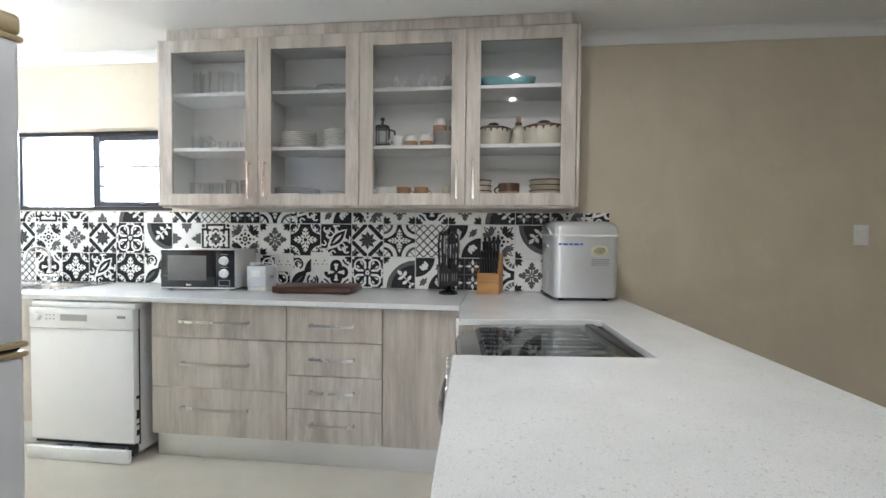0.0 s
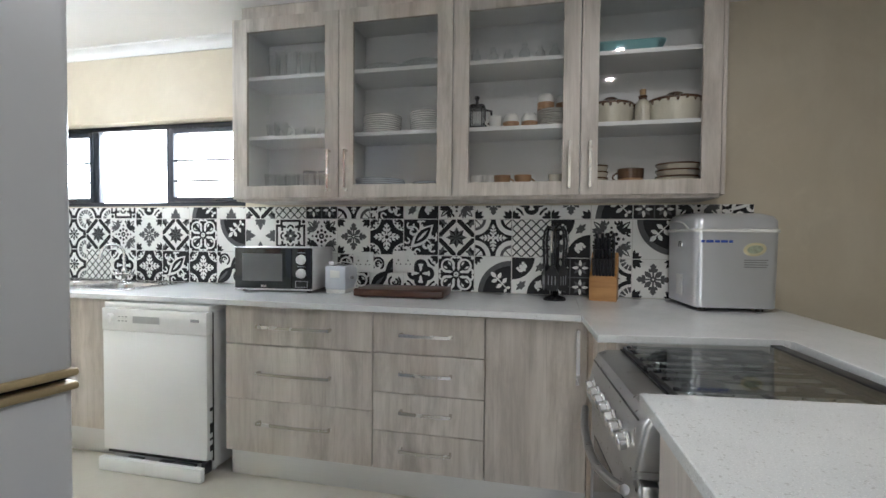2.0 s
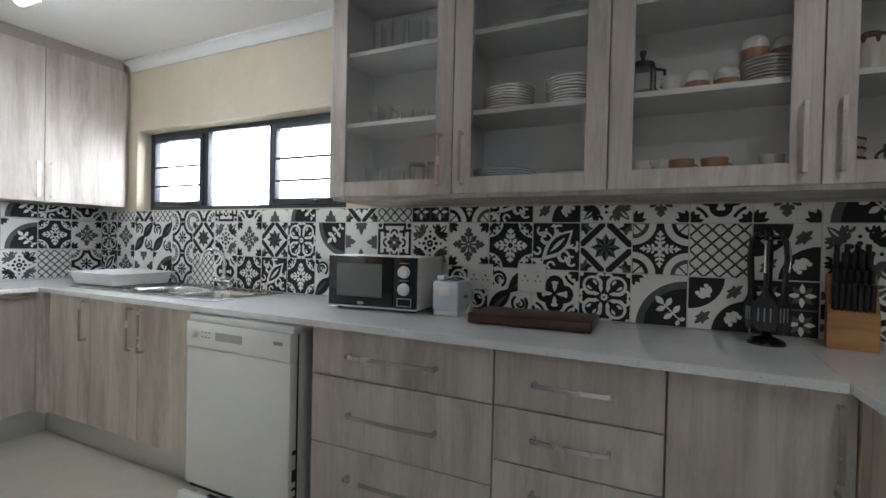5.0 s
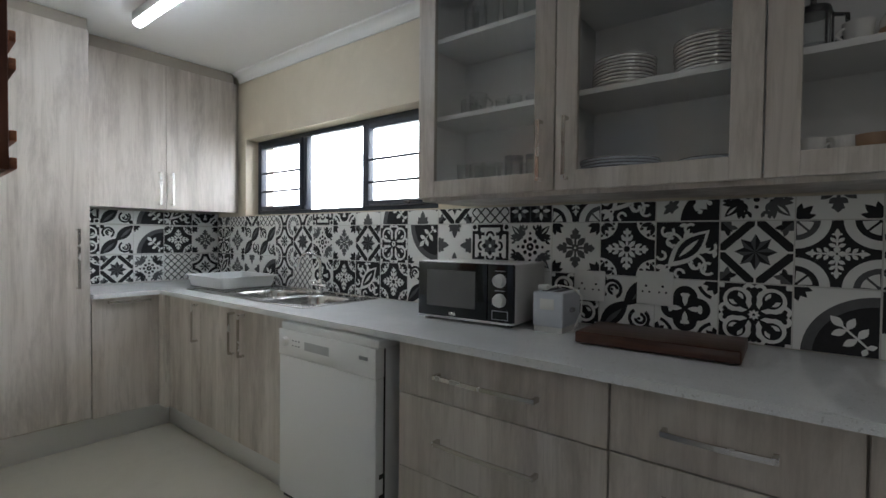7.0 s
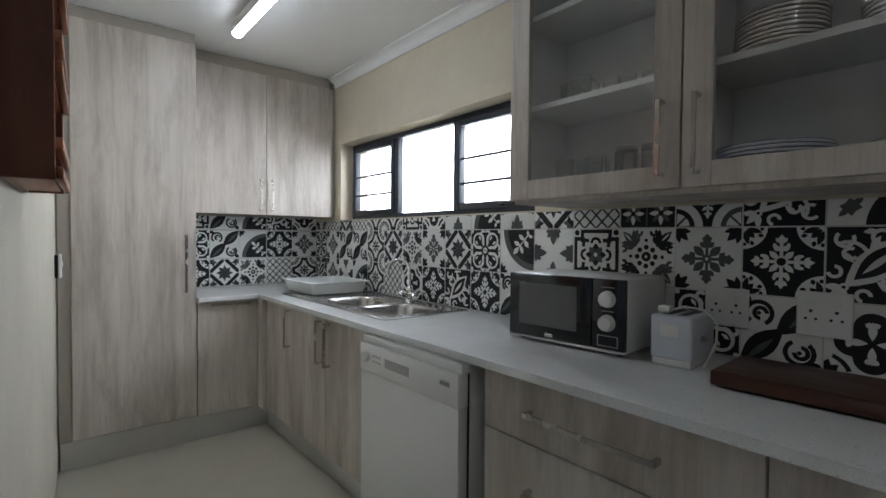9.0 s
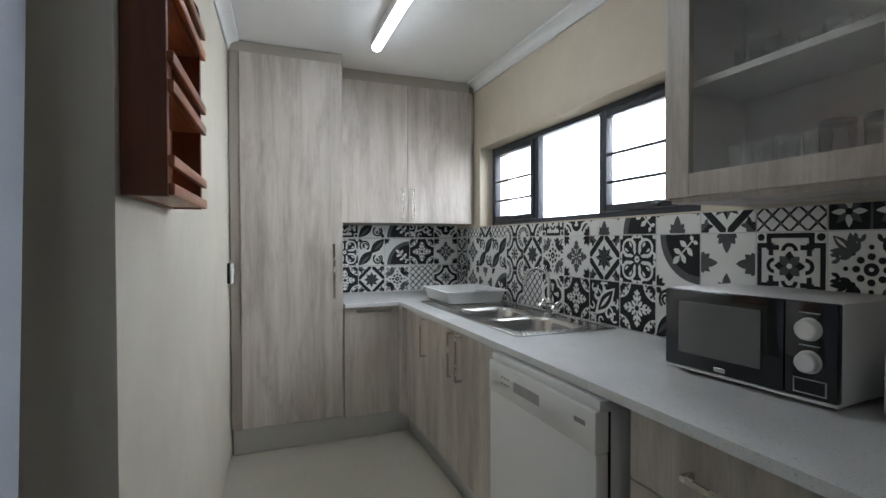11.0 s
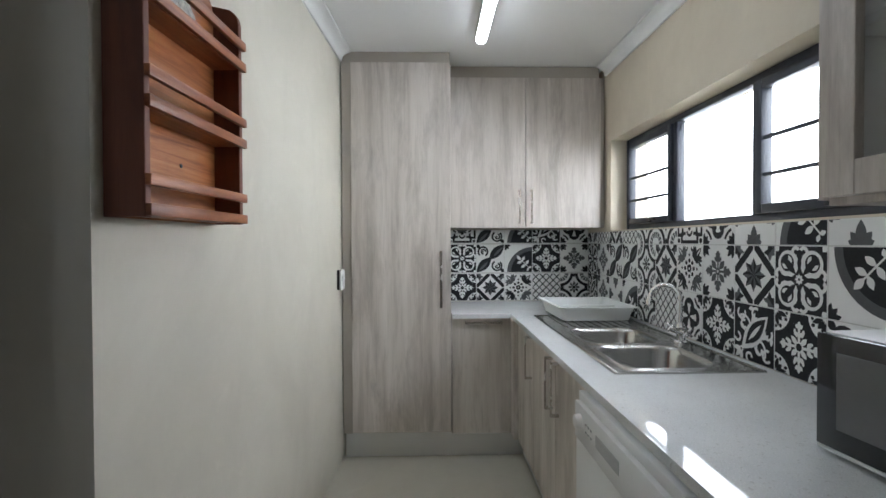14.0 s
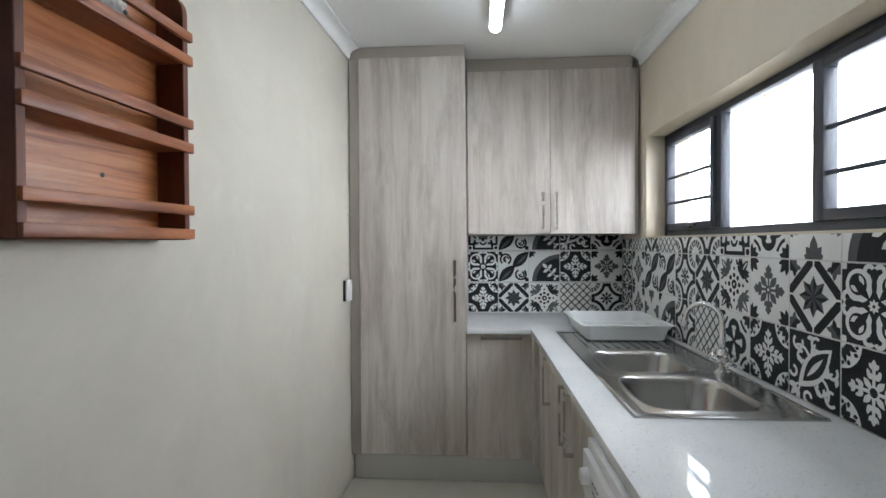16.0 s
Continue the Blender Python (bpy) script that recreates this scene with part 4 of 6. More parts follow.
# ---- utensil stand ----
u = thing("utensil_stand", (-0.248, 2.895, CT), "black plastic utensil stand hung with black kitchen tools", "utensil stand")
bm = bmesh.new()
lathe(bm, [(0.056, 0), (0.056, 0.008), (0.044, 0.018), (0.018, 0.026), (0.010, 0.05)], seg=28)
part("base", bm, BLACK_GLOSS, u)
bm = bmesh.new()
lathe(bm, [(0.008, 0.04), (0.008, 0.345), (0.040, 0.350), (0.040, 0.358), (0.014, 0.368), (0.010, 0.385), (0.006, 0.392)], seg=18)
part("pole", bm, BLACK_GLOSS, u)
for k in range(6):
    a = radians(60 * k + 15)
    c, s = math.cos(a), math.sin(a)
    bm = bmesh.new()
    def at(r, t, z):
        return (r * c - t * s, r * s + t * c, z)
    tube(bm, [at(0.036, 0, 0.372), at(0.054, 0, 0.345), at(0.060, 0, 0.29), at(0.056, 0, 0.23), at(0.054, 0, 0.16)], 0.0080, 8, flat=0.6)
    tool = part("tool", bm, BLACK, u)
    bm = bmesh.new()
    wide = (0.036, 0.030, 0.038, 0.028, 0.034, 0.032)[k]
    prof = [(-0.006, 0.18), (0.006, 0.18), (wide, 0.135), (wide, 0.075), (wide * 0.6, 0.050), (-wide * 0.6, 0.050), (-wide, 0.075), (-wide, 0.135)]
    lo = [bm.verts.new(at(0.052, p, z)) for p, z in prof]
    hi = [bm.verts.new(at(0.057, p, z)) for p, z in prof]
    bm.faces.new(lo)
    bm.faces.new(hi[::-1])
    for i in range(8):
        bm.faces.new((lo[i], lo[(i + 1) % 8], hi[(i + 1) % 8], hi[i]))
    head = part("head", bm, BLACK, tool, smooth=None)
    for q in (-0.5, 0.0, 0.5):
        bm = bmesh.new()
        tube(bm, [at(0.0573, q * wide, 0.080), at(0.0573, q * wide, 0.125)], 0.0022, 6)
        part("slot", bm, GREY_PLASTIC, head, "pale slot")
    if k % 2 == 0:
        bm = bmesh.new()
        tube(bm, [at(0.058, 0, 0.345), at(0.0655, 0, 0.30), at(0.063, 0, 0.24)], 0.006, 8, flat=0.5)
        part("grip_inlay", bm, HANDLE, tool, "bright steel inlay")

# ---- knife block ----
u = thing("knife_block", (-0.003, 2.985, CT), "orange beech knife block filled with black-handled knives", "knife block", rz=-10)
bm = bmesh.new()
prism(bm, [(-0.068, 0.0), (0.070, 0.0), (0.078, 0.225), (0.045, 0.240), (-0.020, 0.155), (-0.066, 0.118)], -0.066, 0.066, "x", bev=0.003)
part("block", bm, BLOCK_WOOD, u)
for r, (y, z, n, ln) in enumerate(((-0.050, 0.128, 7, 0.085), (-0.018, 0.162, 6, 0.095), (0.022, 0.212, 5, 0.10), (0.050, 0.236, 4, 0.105))):
    for k in range(n):
        bm = bmesh.new()
        x = -0.054 + 0.108 * (k + 0.5) / n
        tube(bm, [(x, y, z - 0.012), (x, y - 0.010, z + ln * 0.5), (x, y - 0.022, z + ln)], 0.0068, 8, flat=1.35)
        part("knife_handle", bm, BLACK, u, "black knife handle", smooth=60)

# ---- ice maker ----
u = thing("ice_maker", (0.345, 2.690, CT), "silver countertop ice maker with a rounded lid", "ice maker", rz=6)
SILVER = paint("silver_casing", (0.66, 0.675, 0.70), 0.30, 0.55, var=0.02, scale=4)
bm = bmesh.new()
loft(bm, [[(x, y, z) for x, y in rounded(0.0 - k, 0.340 + k, 0.0 - k, 0.355, r, 5)] for k, r, z in ((-0.006, 0.03, 0.016), (0, 0.035, 0.022), (0.004, 0.035, 0.345))])
part("body", bm, SILVER, u)
bm = bmesh.new()
loft(bm, [[(x, y, z) for x, y in rounded(0.0 - k, 0.340 + k, 0.0 - k, 0.355 + k * 0.3, r, 5)] for k, r, z in ((0.009, 0.036, 0.345), (0.010, 0.036, 0.356), (0.008, 0.036, 0.360))])
part("seam_band", bm, WHITE_PLASTIC, u, "pale band below the lid")
bm = bmesh.new()
loft(bm, [[(x, y, z + h * math.sin(math.pi * min(1, max(0, (y + 0.02) / 0.5)))) for x, y in rounded(0.0 - k, 0.340 + k, 0.0 - k, 0.355, 0.036, 5)] for k, z, h in ((0.004, 0.361, 0), (0.002, 0.395, 0.005), (-0.010, 0.412, 0.012), (-0.045, 0.420, 0.018))])
part("lid", bm, SILVER, u, smooth=50)
bm = bmesh.new()
tube(bm, [(-0.0055, 0.04, 0.352), (-0.0060, 0.075, 0.360), (-0.0050, 0.13, 0.385), (0.0010, 0.21, 0.397), (0.0010, 0.335, 0.398)], 0.0045, 8)
part("seam_band", bm, WHITE_PLASTIC, u, "pale band rising along the lid")
for x in (0.05, 0.29):
    for y in (0.05, 0.30):
        bm = bmesh.new()
        lathe(bm, [(0.016, 0), (0.016, 0.018)], x, y, seg=12)
        part("foot", bm, BLACK, u)
BLUE = paint("blue_print", (0.04, 0.10, 0.42), 0.5)
for k, w in enumerate((0.016, 0.030, 0.020, 0.028, 0.016)):
    bm = bmesh.new()
    x = 0.020 + (0, 0.021, 0.056, 0.081, 0.114)[k]
    box(bm, x, x + w, -0.0052, -0.0035, 0.300, 0.311)
    part("lettering", bm, BLUE, u, "blue printed lettering bar")
bm = bmesh.new()
m = pose(0.238, -0.0040, 0.272, 90, 0, 0) @ pose(0, 0, 0, 0, 0, 8) @ Matrix.Diagonal((1.0, 0.62, 1.0, 1.0))
lathe(bm, [(0.046, 0), (0.046, 0.0016), (0.044, 0.002)], seg=30, m=m)
st = part("sticker", bm, paint("cream_gold_sticker", (0.62, 0.56, 0.36), 0.35, var=0.12, scale=30), u, "oval cream and gold sticker")
bm = bmesh.new()
m = pose(0.238, -0.0061, 0.272, 90, 0, 0) @ pose(0, 0, 0, 0, 0, 8) @ Matrix.Diagonal((1.0, 0.55, 1.0, 1.0))
lathe(bm, [(0.032, 0), (0.032, 0.0006)], seg=26, m=m)
part("sticker_centre", bm, paint("grey_green_print", (0.30, 0.33, 0.24), 0.4, var=0.3, scale=60), st)
for k in range(4):
    bm = bmesh.new()
    box(bm, 0.196, 0.292 - 0.006 * (k % 2), -0.0056, -0.0038, 0.224 - 0.010 * k, 0.228 - 0.010 * k)
    part("lettering", bm, GREY_PLASTIC, u, "small grey printed line")
bm = bmesh.new()
box(bm, -0.012, -0.003, 0.135, 0.175, 0.275, 0.305, 0.004)
part("catch", bm, CHROME, u, "chrome side catch")
bm = bmesh.new()
box(bm, -0.0070, -0.0038, 0.130, 0.205, 0.055, 0.150)
part("rating_plate", bm, WHITE_BOARD, u, "pale rating plate on the side")

# ---- sockets and switches ----
def socket(place, w, h, turn, label, kind):
    u = thing("wall_socket" if kind else "light_switch", place, label, "socket" if kind else "switch", "wall sockets" if kind else "", rz=turn)
    bm = bmesh.new()
    box(bm, -w / 2, w / 2, -0.012, 0.0, -h / 2, h / 2, 0.004)
    p = part("plate", bm, WHITE_PLASTIC, u)
    if kind:
        for s in (-1, 1):
            x = s * w * 0.23
            bm = bmesh.new()
            box(bm, x - 0.009, x + 0.009, -0.0155, -0.011, 0.024, 0.042, 0.002)
            part("rocker", bm, WHITE_PLASTIC, p)
            for dx, dz, r in ((0, 0.008, 0.0045), (-0.012, -0.014, 0.0038), (0.012, -0.014, 0.0038)):
                bm = bmesh.new()
                lathe(bm, [(r, 0), (r, 0.0008)], seg=14, m=pose(x + dx, -0.0119, dz, 90, 0, 0))
                part("hole", bm, BLACK, p)
    else:
        for s in (-1, 1):
            bm = bmesh.new()
            box(bm, s * w * 0.2 - 0.010, s * w * 0.2 + 0.010, -0.0165, -0.011, -0.006, 0.024, 0.002)
            part("rocker", bm, WHITE_PLASTIC, p)
    return u


socket((-1.362, TILE_Y - 0.0005, 1.046), 0.128, 0.122, 0, "white double wall socket on the patterned tiles", True)
socket((-1.111, TILE_Y - 0.0005, 1.054), 0.128, 0.126, 0, "white double wall socket on the patterned tiles", True)
socket((2.113, WY - 0.0005, 1.258), 0.078, 0.118, 0, "white rocker light switch on the beige wall", False)
u = socket((-3.835, 1.4375, 1.10), 0.085, 0.118, 177.4, "white light switch standing off a black back box", False)
bm = bmesh.new()
box(bm, -0.040, 0.040, 0.0, 0.0145, -0.056, 0.056)
part("back_box", bm, BLACK, u, "black back box edge")

# ---- spice rack on the south wall ----
u = thing("spice_rack", (-2.173, 1.3465, 1.368), "red-brown pine spice rack with three railed shelves, empty", "spice rack", rz=177.4)
RW, RD = 0.213, 0.082


def side_board(x):
    bm = bmesh.new()
    prism(bm, [(0.0, 0.0), (-RD, 0.0), (-RD, 0.545)] + [(-RD + 0.04 - 0.04 * math.cos(a), 0.545 + 0.045 * math.sin(a)) for a in (0.4, 0.8, 1.2, 1.57)] + [(0.0, 0.60)], x, x + 0.018, "x", bev=0.0015, seg=1)
    return bm


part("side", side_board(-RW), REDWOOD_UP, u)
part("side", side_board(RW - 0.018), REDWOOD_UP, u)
bm = bmesh.new()
prism(bm, [(-RW + 0.018, 0.0), (RW - 0.018, 0.0), (RW - 0.018, 0.58)] + [((RW - 0.018) * math.cos(a), 0.58 + 0.06 * math.sin(a)) for a in [math.pi * k / 12 for k in range(1, 12)]] + [(-RW + 0.018, 0.58)], -0.012, -0.001, "y")
part("back_board", bm, laminate("orange_pine_boards", (0.17, 0.045, 0.014), (0.47, 0.165, 0.050), (0.60, 0.27, 0.100), 0.34, (0.06, 1, 1), 48.0, 0.9), u)
for z in (0.002, 0.210, 0.420):
    bm = bmesh.new()
    box(bm, -RW + 0.018, RW - 0.018, -RD + 0.004, -0.012, z + 0.002, z + 0.016, 0.001, seg=1)
    part("shelf", bm, REDWOOD, u)
    for dz, h in ((0.0, 0.024), (0.058, 0.023)):
        bm = bmesh.new()
        box(bm, -RW - 0.001, RW + 0.001, -RD - 0.013, -RD - 0.0005, z + dz, z + dz + h, 0.002)
        part("rail", bm, REDWOOD, u)
for x, z in ((0.03, 0.135), (-0.06, 0.50), (0.1, 0.505)):
    bm = bmesh.new()
    lathe(bm, [(0.005, 0), (0.005, 0.002), (0.002, 0.0028)], seg=12, m=pose(x, -0.0121, z, 90, 0, 0))
    part("screw", bm, BLACK, u, "small dark screw head")
bm = bmesh.new()
prism(bm, [(-0.055, 0.488), (0.020, 0.480), (0.085, 0.492), (0.105, 0.520), (0.070, 0.548), (0.010, 0.560), (-0.040, 0.540), (-0.070, 0.512)], -0.0126, -0.0119, "y")
part("scuff_patch", bm, paint("torn_paper_residue", (0.40, 0.36, 0.31), 0.8, var=0.45, scale=70, fine=160), u, "grey torn paper residue")

# ---- crockery and glassware in the glazed cupboard ----
# a little diffuse white here stands for brightness refracted through the glass
TUMBLER_GLASS = pane("drinking_glass", (0.96, 0.975, 0.975), 1.6, 0.90, 0.06, 2.0, 0.06)
WHITE_CHINA = paint("white_china", (0.76, 0.75, 0.72), 0.18, var=0.03, coat=0.3)
CREAM_GLAZE = paint("cream_stoneware", (0.60, 0.56, 0.46), 0.25, var=0.08, scale=14, coat=0.4)
BROWN_GLAZE = paint("brown_glaze", (0.10, 0.05, 0.028), 0.2, var=0.25, scale=20, coat=0.4)
TAN_GLAZE = paint("tan_stoneware", (0.36, 0.20, 0.10), 0.4, var=0.12, scale=16)
DARK_RIM = paint("dark_plate_rim", (0.10, 0.09, 0.085), 0.3, var=0.1)
BLUE_RIM = paint("blue_rimmed_china", (0.60, 0.63, 0.69), 0.2, var=0.06)
GREY_RIM = paint("grey_rimmed_china", (0.42, 0.40, 0.37), 0.3, var=0.05)
TURQUOISE = paint("turquoise_glass", (0.30, 0.58, 0.61), 0.12, var=0.1, coat=0.5)
CORK = paint("cork", (0.42, 0.27, 0.14), 0.8, var=0.2, scale=60)

GLASS_GROUP, PLATE_GROUP, CUP_GROUP = "glasses in the glazed cabinet", "plates in the glazed cabinet", "cups in the glazed cabinet"


def turned(name, label, category, group, pieces, place):
    """A turned thing of one or more profiles: (part name, material, profile)."""
    u = thing(name, place, label, category, group)
    for pname, m, prof in pieces:
        bm = bmesh.new()
        lathe(bm, prof, seg=22, caps=(0,) if m is TUMBLER_GLASS else (0, -1))
        p = part(pname, bm, m, u, smooth=50)
        if m is TUMBLER_GLASS:
            p.visible_shadow = False
    return u


def ear(u, m, r, z0, z1, out=0.026, a=0.0):
    bm = bmesh.new()
    c, s = math.cos(a), math.sin(a)
    pts = [((r - 0.004 + out * math.sin(math.pi * k / 8)) * c, (r - 0.004 + out * math.sin(math.pi * k / 8)) * s, z0 + (z1 - z0) * k / 8) for k in range(9)]
    tube(bm, pts, 0.0045, 8)
    part("handle", bm, m, u, smooth=60)


def hollow(r0, r1, h, t=0.003):
    """An open cup: out along the foot, up, over the lip and down inside."""
    return [(r0 * 0.6, 0), (r0, 0), (r0 + 0.2 * (r1 - r0), h * 0.12), (r1, h), (r1 - t, h), (r0 - t + 0.2 * (r1 - r0), h * 0.14), (r0 * 0.4, h * 0.06)]


def beaker_wall(r0, r1, h):
    """A thin-walled glass: foot, wall and a rolled lip."""
    return [(r0 * 0.7, 0), (r0, 0.001), (r0 * 1.01, 0.006), (r0 + 0.3 * (r1 - r0), h * 0.3), (r1, h), (r1 - 0.0015, h + 0.001)]


S0, S1, S2 = (z + 0.0005 for z in (1.452, SHELF[1], SHELF[2]))
tumbler = turned("drinking_glass", "clear straight-sided drinking glass on a white shelf", "glass", GLASS_GROUP, [("bowl", TUMBLER_GLASS, beaker_wall(0.026, 0.032, 0.100))], (-1.86, 2.90, S0))
for x, y in ((-1.795, 2.91), (-1.730, 2.90), (-1.665, 2.92), (-1.83, 2.99), (-1.76, 2.99), (-1.60, 2.99)):
    copy_thing(tumbler, pose(x, y, S0))
for x, y in ((-1.598, 2.88), (-1.515, 2.90)):
    u = turned("glass_jar", "clear glass jar with a dull metal rim", "jar", "", [("body", TUMBLER_GLASS, beaker_wall(0.034, 0.036, 0.105)), ("rim", GREY_PLASTIC, [(0.034, 0.098), (0.0375, 0.098), (0.0375, 0.110), (0.034, 0.110)])], (x, y, S0))
beaker = turned("drinking_glass", "tall clear ribbed glass on the top shelf", "glass", GLASS_GROUP, [("bowl", TUMBLER_GLASS, [(0.02, 0), (0.032, 0), (0.028, 0.02), (0.034, 0.165), (0.0325, 0.166)])], (-1.80, 2.92, S2))
for x, y in ((-1.725, 2.90), (-1.655, 2.93), (-1.87, 2.96), (-1.58, 2.97)):
    copy_thing(beaker, pose(x, y, S2))
mug = thing("glass_mug", (-1.79, 2.90, S1), "clear glass mug with a round handle", "mug", GLASS_GROUP)
bm = bmesh.new()
lathe(bm, beaker_wall(0.034, 0.038, 0.095), seg=22, caps=(0,))
part("bowl", bm, TUMBLER_GLASS, mug, smooth=50).visible_shadow = False
ear(mug, TUMBLER_GLASS, 0.038, 0.02, 0.08, 0.03, 0.3)
copy_thing(mug, pose(-1.88, 2.96, S1))
low = turned("drinking_glass", "short clear drinking glass on the middle shelf", "glass", GLASS_GROUP, [("bowl", TUMBLER_GLASS, beaker_wall(0.027, 0.030, 0.058))], (-1.68, 2.92, S1))
for x, y in ((-1.61, 2.90), (-1.555, 2.95), (-1.64, 3.0)):
    copy_thing(low, pose(x, y, S1))
goblet = turned("wine_glass", "clear stemmed wine glass on the middle shelf", "wine glass", GLASS_GROUP, [("bowl", TUMBLER_GLASS, [(0.02, 0), (0.034, 0), (0.032, 0.003), (0.005, 0.008), (0.0045, 0.075), (0.020, 0.088), (0.036, 0.115), (0.036, 0.14), (0.032, 0.165), (0.031, 0.166)])], (-1.475, 2.90, S1))
copy_thing(goblet, pose(-1.49, 2.99, S1) @ pose(0, 0, 0.166, 180, 0, 0))

PLATE = [(0.5, 0), (0.62, 0.0), (0.64, 0.003), (0.98, 0.0085), (1.0, 0.0095), (1.0, 0.0155), (0.97, 0.0170), (0.62, 0.007), (0.3, 0.006)]


def stack(n, r, x, y, z, m, label, step=0.0115, kind="plate"):
    first = None
    rng = random.Random(int(1000 * (x + 5)))
    for k in range(n):
        at = (x + rng.uniform(-0.003, 0.003), y + rng.uniform(-0.003, 0.003), z + step * k)
        if first is None:
            first = turned(kind, label, kind, PLATE_GROUP, [("dish", m, [(a * r, b) for a, b in PLATE])], at)
            bm = bmesh.new()
            lathe(bm, [(0.965 * r, 0.0158), (1.003 * r, 0.0158), (1.004 * r, 0.0176), (0.965 * r, 0.0176)], seg=22)
            part("rim", bm, DARK_RIM, first, "thin dark rim line", smooth=50)
        else:
            copy_thing(first, pose(*at))


stack(8, 0.105, -1.183, 2.915, S1, WHITE_CHINA, "white china plate with a thin dark rim, in a stack")
stack(9, 0.100, -0.920, 2.920, S1, WHITE_CHINA, "white china plate with a thin dark rim, in a stack")
stack(5, 0.135, -1.195, 2.925, S0, BLUE_RIM, "large blue-white dinner plate, in a low stack", 0.0105)
stack(3, 0.110, -0.895, 2.93, S0, BLUE_RIM, "blue-white plate, in a low stack", 0.0105)
for x, r in ((-1.16, 0.125), (-0.93, 0.145)):
    u = turned("glass_platter", "clear glass platter lying on the top shelf", "platter", "", [("dish", TUMBLER_GLASS, [(a * r, b * 1.6) for a, b in PLATE])], (x, 2.92, S2))

for x, h in ((-0.660, 0.085), (-0.575, 0.10), (-0.495, 0.07), (-0.415, 0.11), (-0.335, 0.08), (-0.265, 0.095)):
    r = 0.024 + 0.004 * (h > 0.09)
    turned("glass_bottle", "small clear glass bottle with a narrow neck", "bottle", "bottles on the top shelf", [("body", TUMBLER_GLASS, [(r * 0.6, 0), (r, 0.002), (r, h * 0.55), (r * 0.45, h * 0.78), (r * 0.5, h), (r * 0.44, h)])], (x, 2.90 + 0.02 * math.sin(40 * x), S2))
u = turned("coffee_press", "black and glass coffee press", "coffee press", "", [("jug", TUMBLER_GLASS, beaker_wall(0.040, 0.040, 0.12)), ("base", BLACK, [(0.042, 0), (0.044, 0.002), (0.044, 0.022), (0.041, 0.024)]), ("lid", BLACK, [(0.044, 0.118), (0.045, 0.122), (0.040, 0.138), (0.008, 0.146), (0.007, 0.165), (0.013, 0.172), (0.012, 0.184), (0.004, 0.188)])], (-0.658, 2.92, S1))
bm = bmesh.new()
box(bm, 0.041, 0.047, -0.006, 0.006, 0.02, 0.12, 0.002)
tube(bm, [(0.045, 0, 0.112), (0.075, 0, 0.105), (0.078, 0, 0.05), (0.046, 0, 0.03)], 0.006, 8)
part("handle", bm, BLACK, u)
for k in range(4):
    bm = bmesh.new()
    a = radians(45 + 90 * k)
    tube(bm, [(0.043 * math.cos(a), 0.043 * math.sin(a), 0.02), (0.043 * math.cos(a), 0.043 * math.sin(a), 0.12)], 0.003, 8)
    part("strut", bm, BLACK, u)
bm = bmesh.new()
lathe(bm, [(0.036, 0.024), (0.037, 0.026), (0.037, 0.034), (0.034, 0.036)], seg=20)
part("plunger", bm, GREY_PLASTIC, u)
cup = turned("cup", "plain white china cup", "cup", CUP_GROUP, [("bowl", WHITE_CHINA, hollow(0.026, 0.036, 0.068))], (-0.560, 2.90, S1))
ear(cup, WHITE_CHINA, 0.034, 0.018, 0.056, 0.022, 3.6)
for x, y, z in ((-0.655, 2.90, S0), (-0.585, 2.91, S0), (-0.52, 2.99, S1)):
    copy_thing(cup, pose(x, y, z))
two = turned("cup", "white and tan stoneware cup turned upside down", "cup", CUP_GROUP, [("bowl", TAN_GLAZE, [(0.037, 0), (0.042, 0.001), (0.042, 0.036), (0.038, 0.036)]), ("base", WHITE_CHINA, [(0.042, 0.0362), (0.0425, 0.038), (0.040, 0.062), (0.030, 0.078), (0.012, 0.082)])], (-0.478, 2.90, S1))
for x, y, z in ((-0.385, 2.905, S1), (-0.305, 2.90, S1 + 0.089), (-0.215, 2.93, S1 + 0.089)):
    copy_thing(two, pose(x, y, z))
stack(7, 0.085, -0.262, 2.915, S1, GREY_RIM, "small grey and tan saucer, in a stack", 0.0115, "saucer")
tan = turned("cup", "tan stoneware cup on the bottom shelf", "cup", CUP_GROUP, [("bowl", TAN_GLAZE, hollow(0.036, 0.044, 0.066))], (-0.520, 2.90, S0))
ear(tan, TAN_GLAZE, 0.042, 0.016, 0.052, 0.022, 0.2)
copy_thing(tan, pose(-0.415, 2.90, S0))
turned("cup", "sage cream stoneware cup", "cup", CUP_GROUP, [("bowl", CREAM_GLAZE, hollow(0.030, 0.038, 0.066))], (-0.250, 2.89, S0))

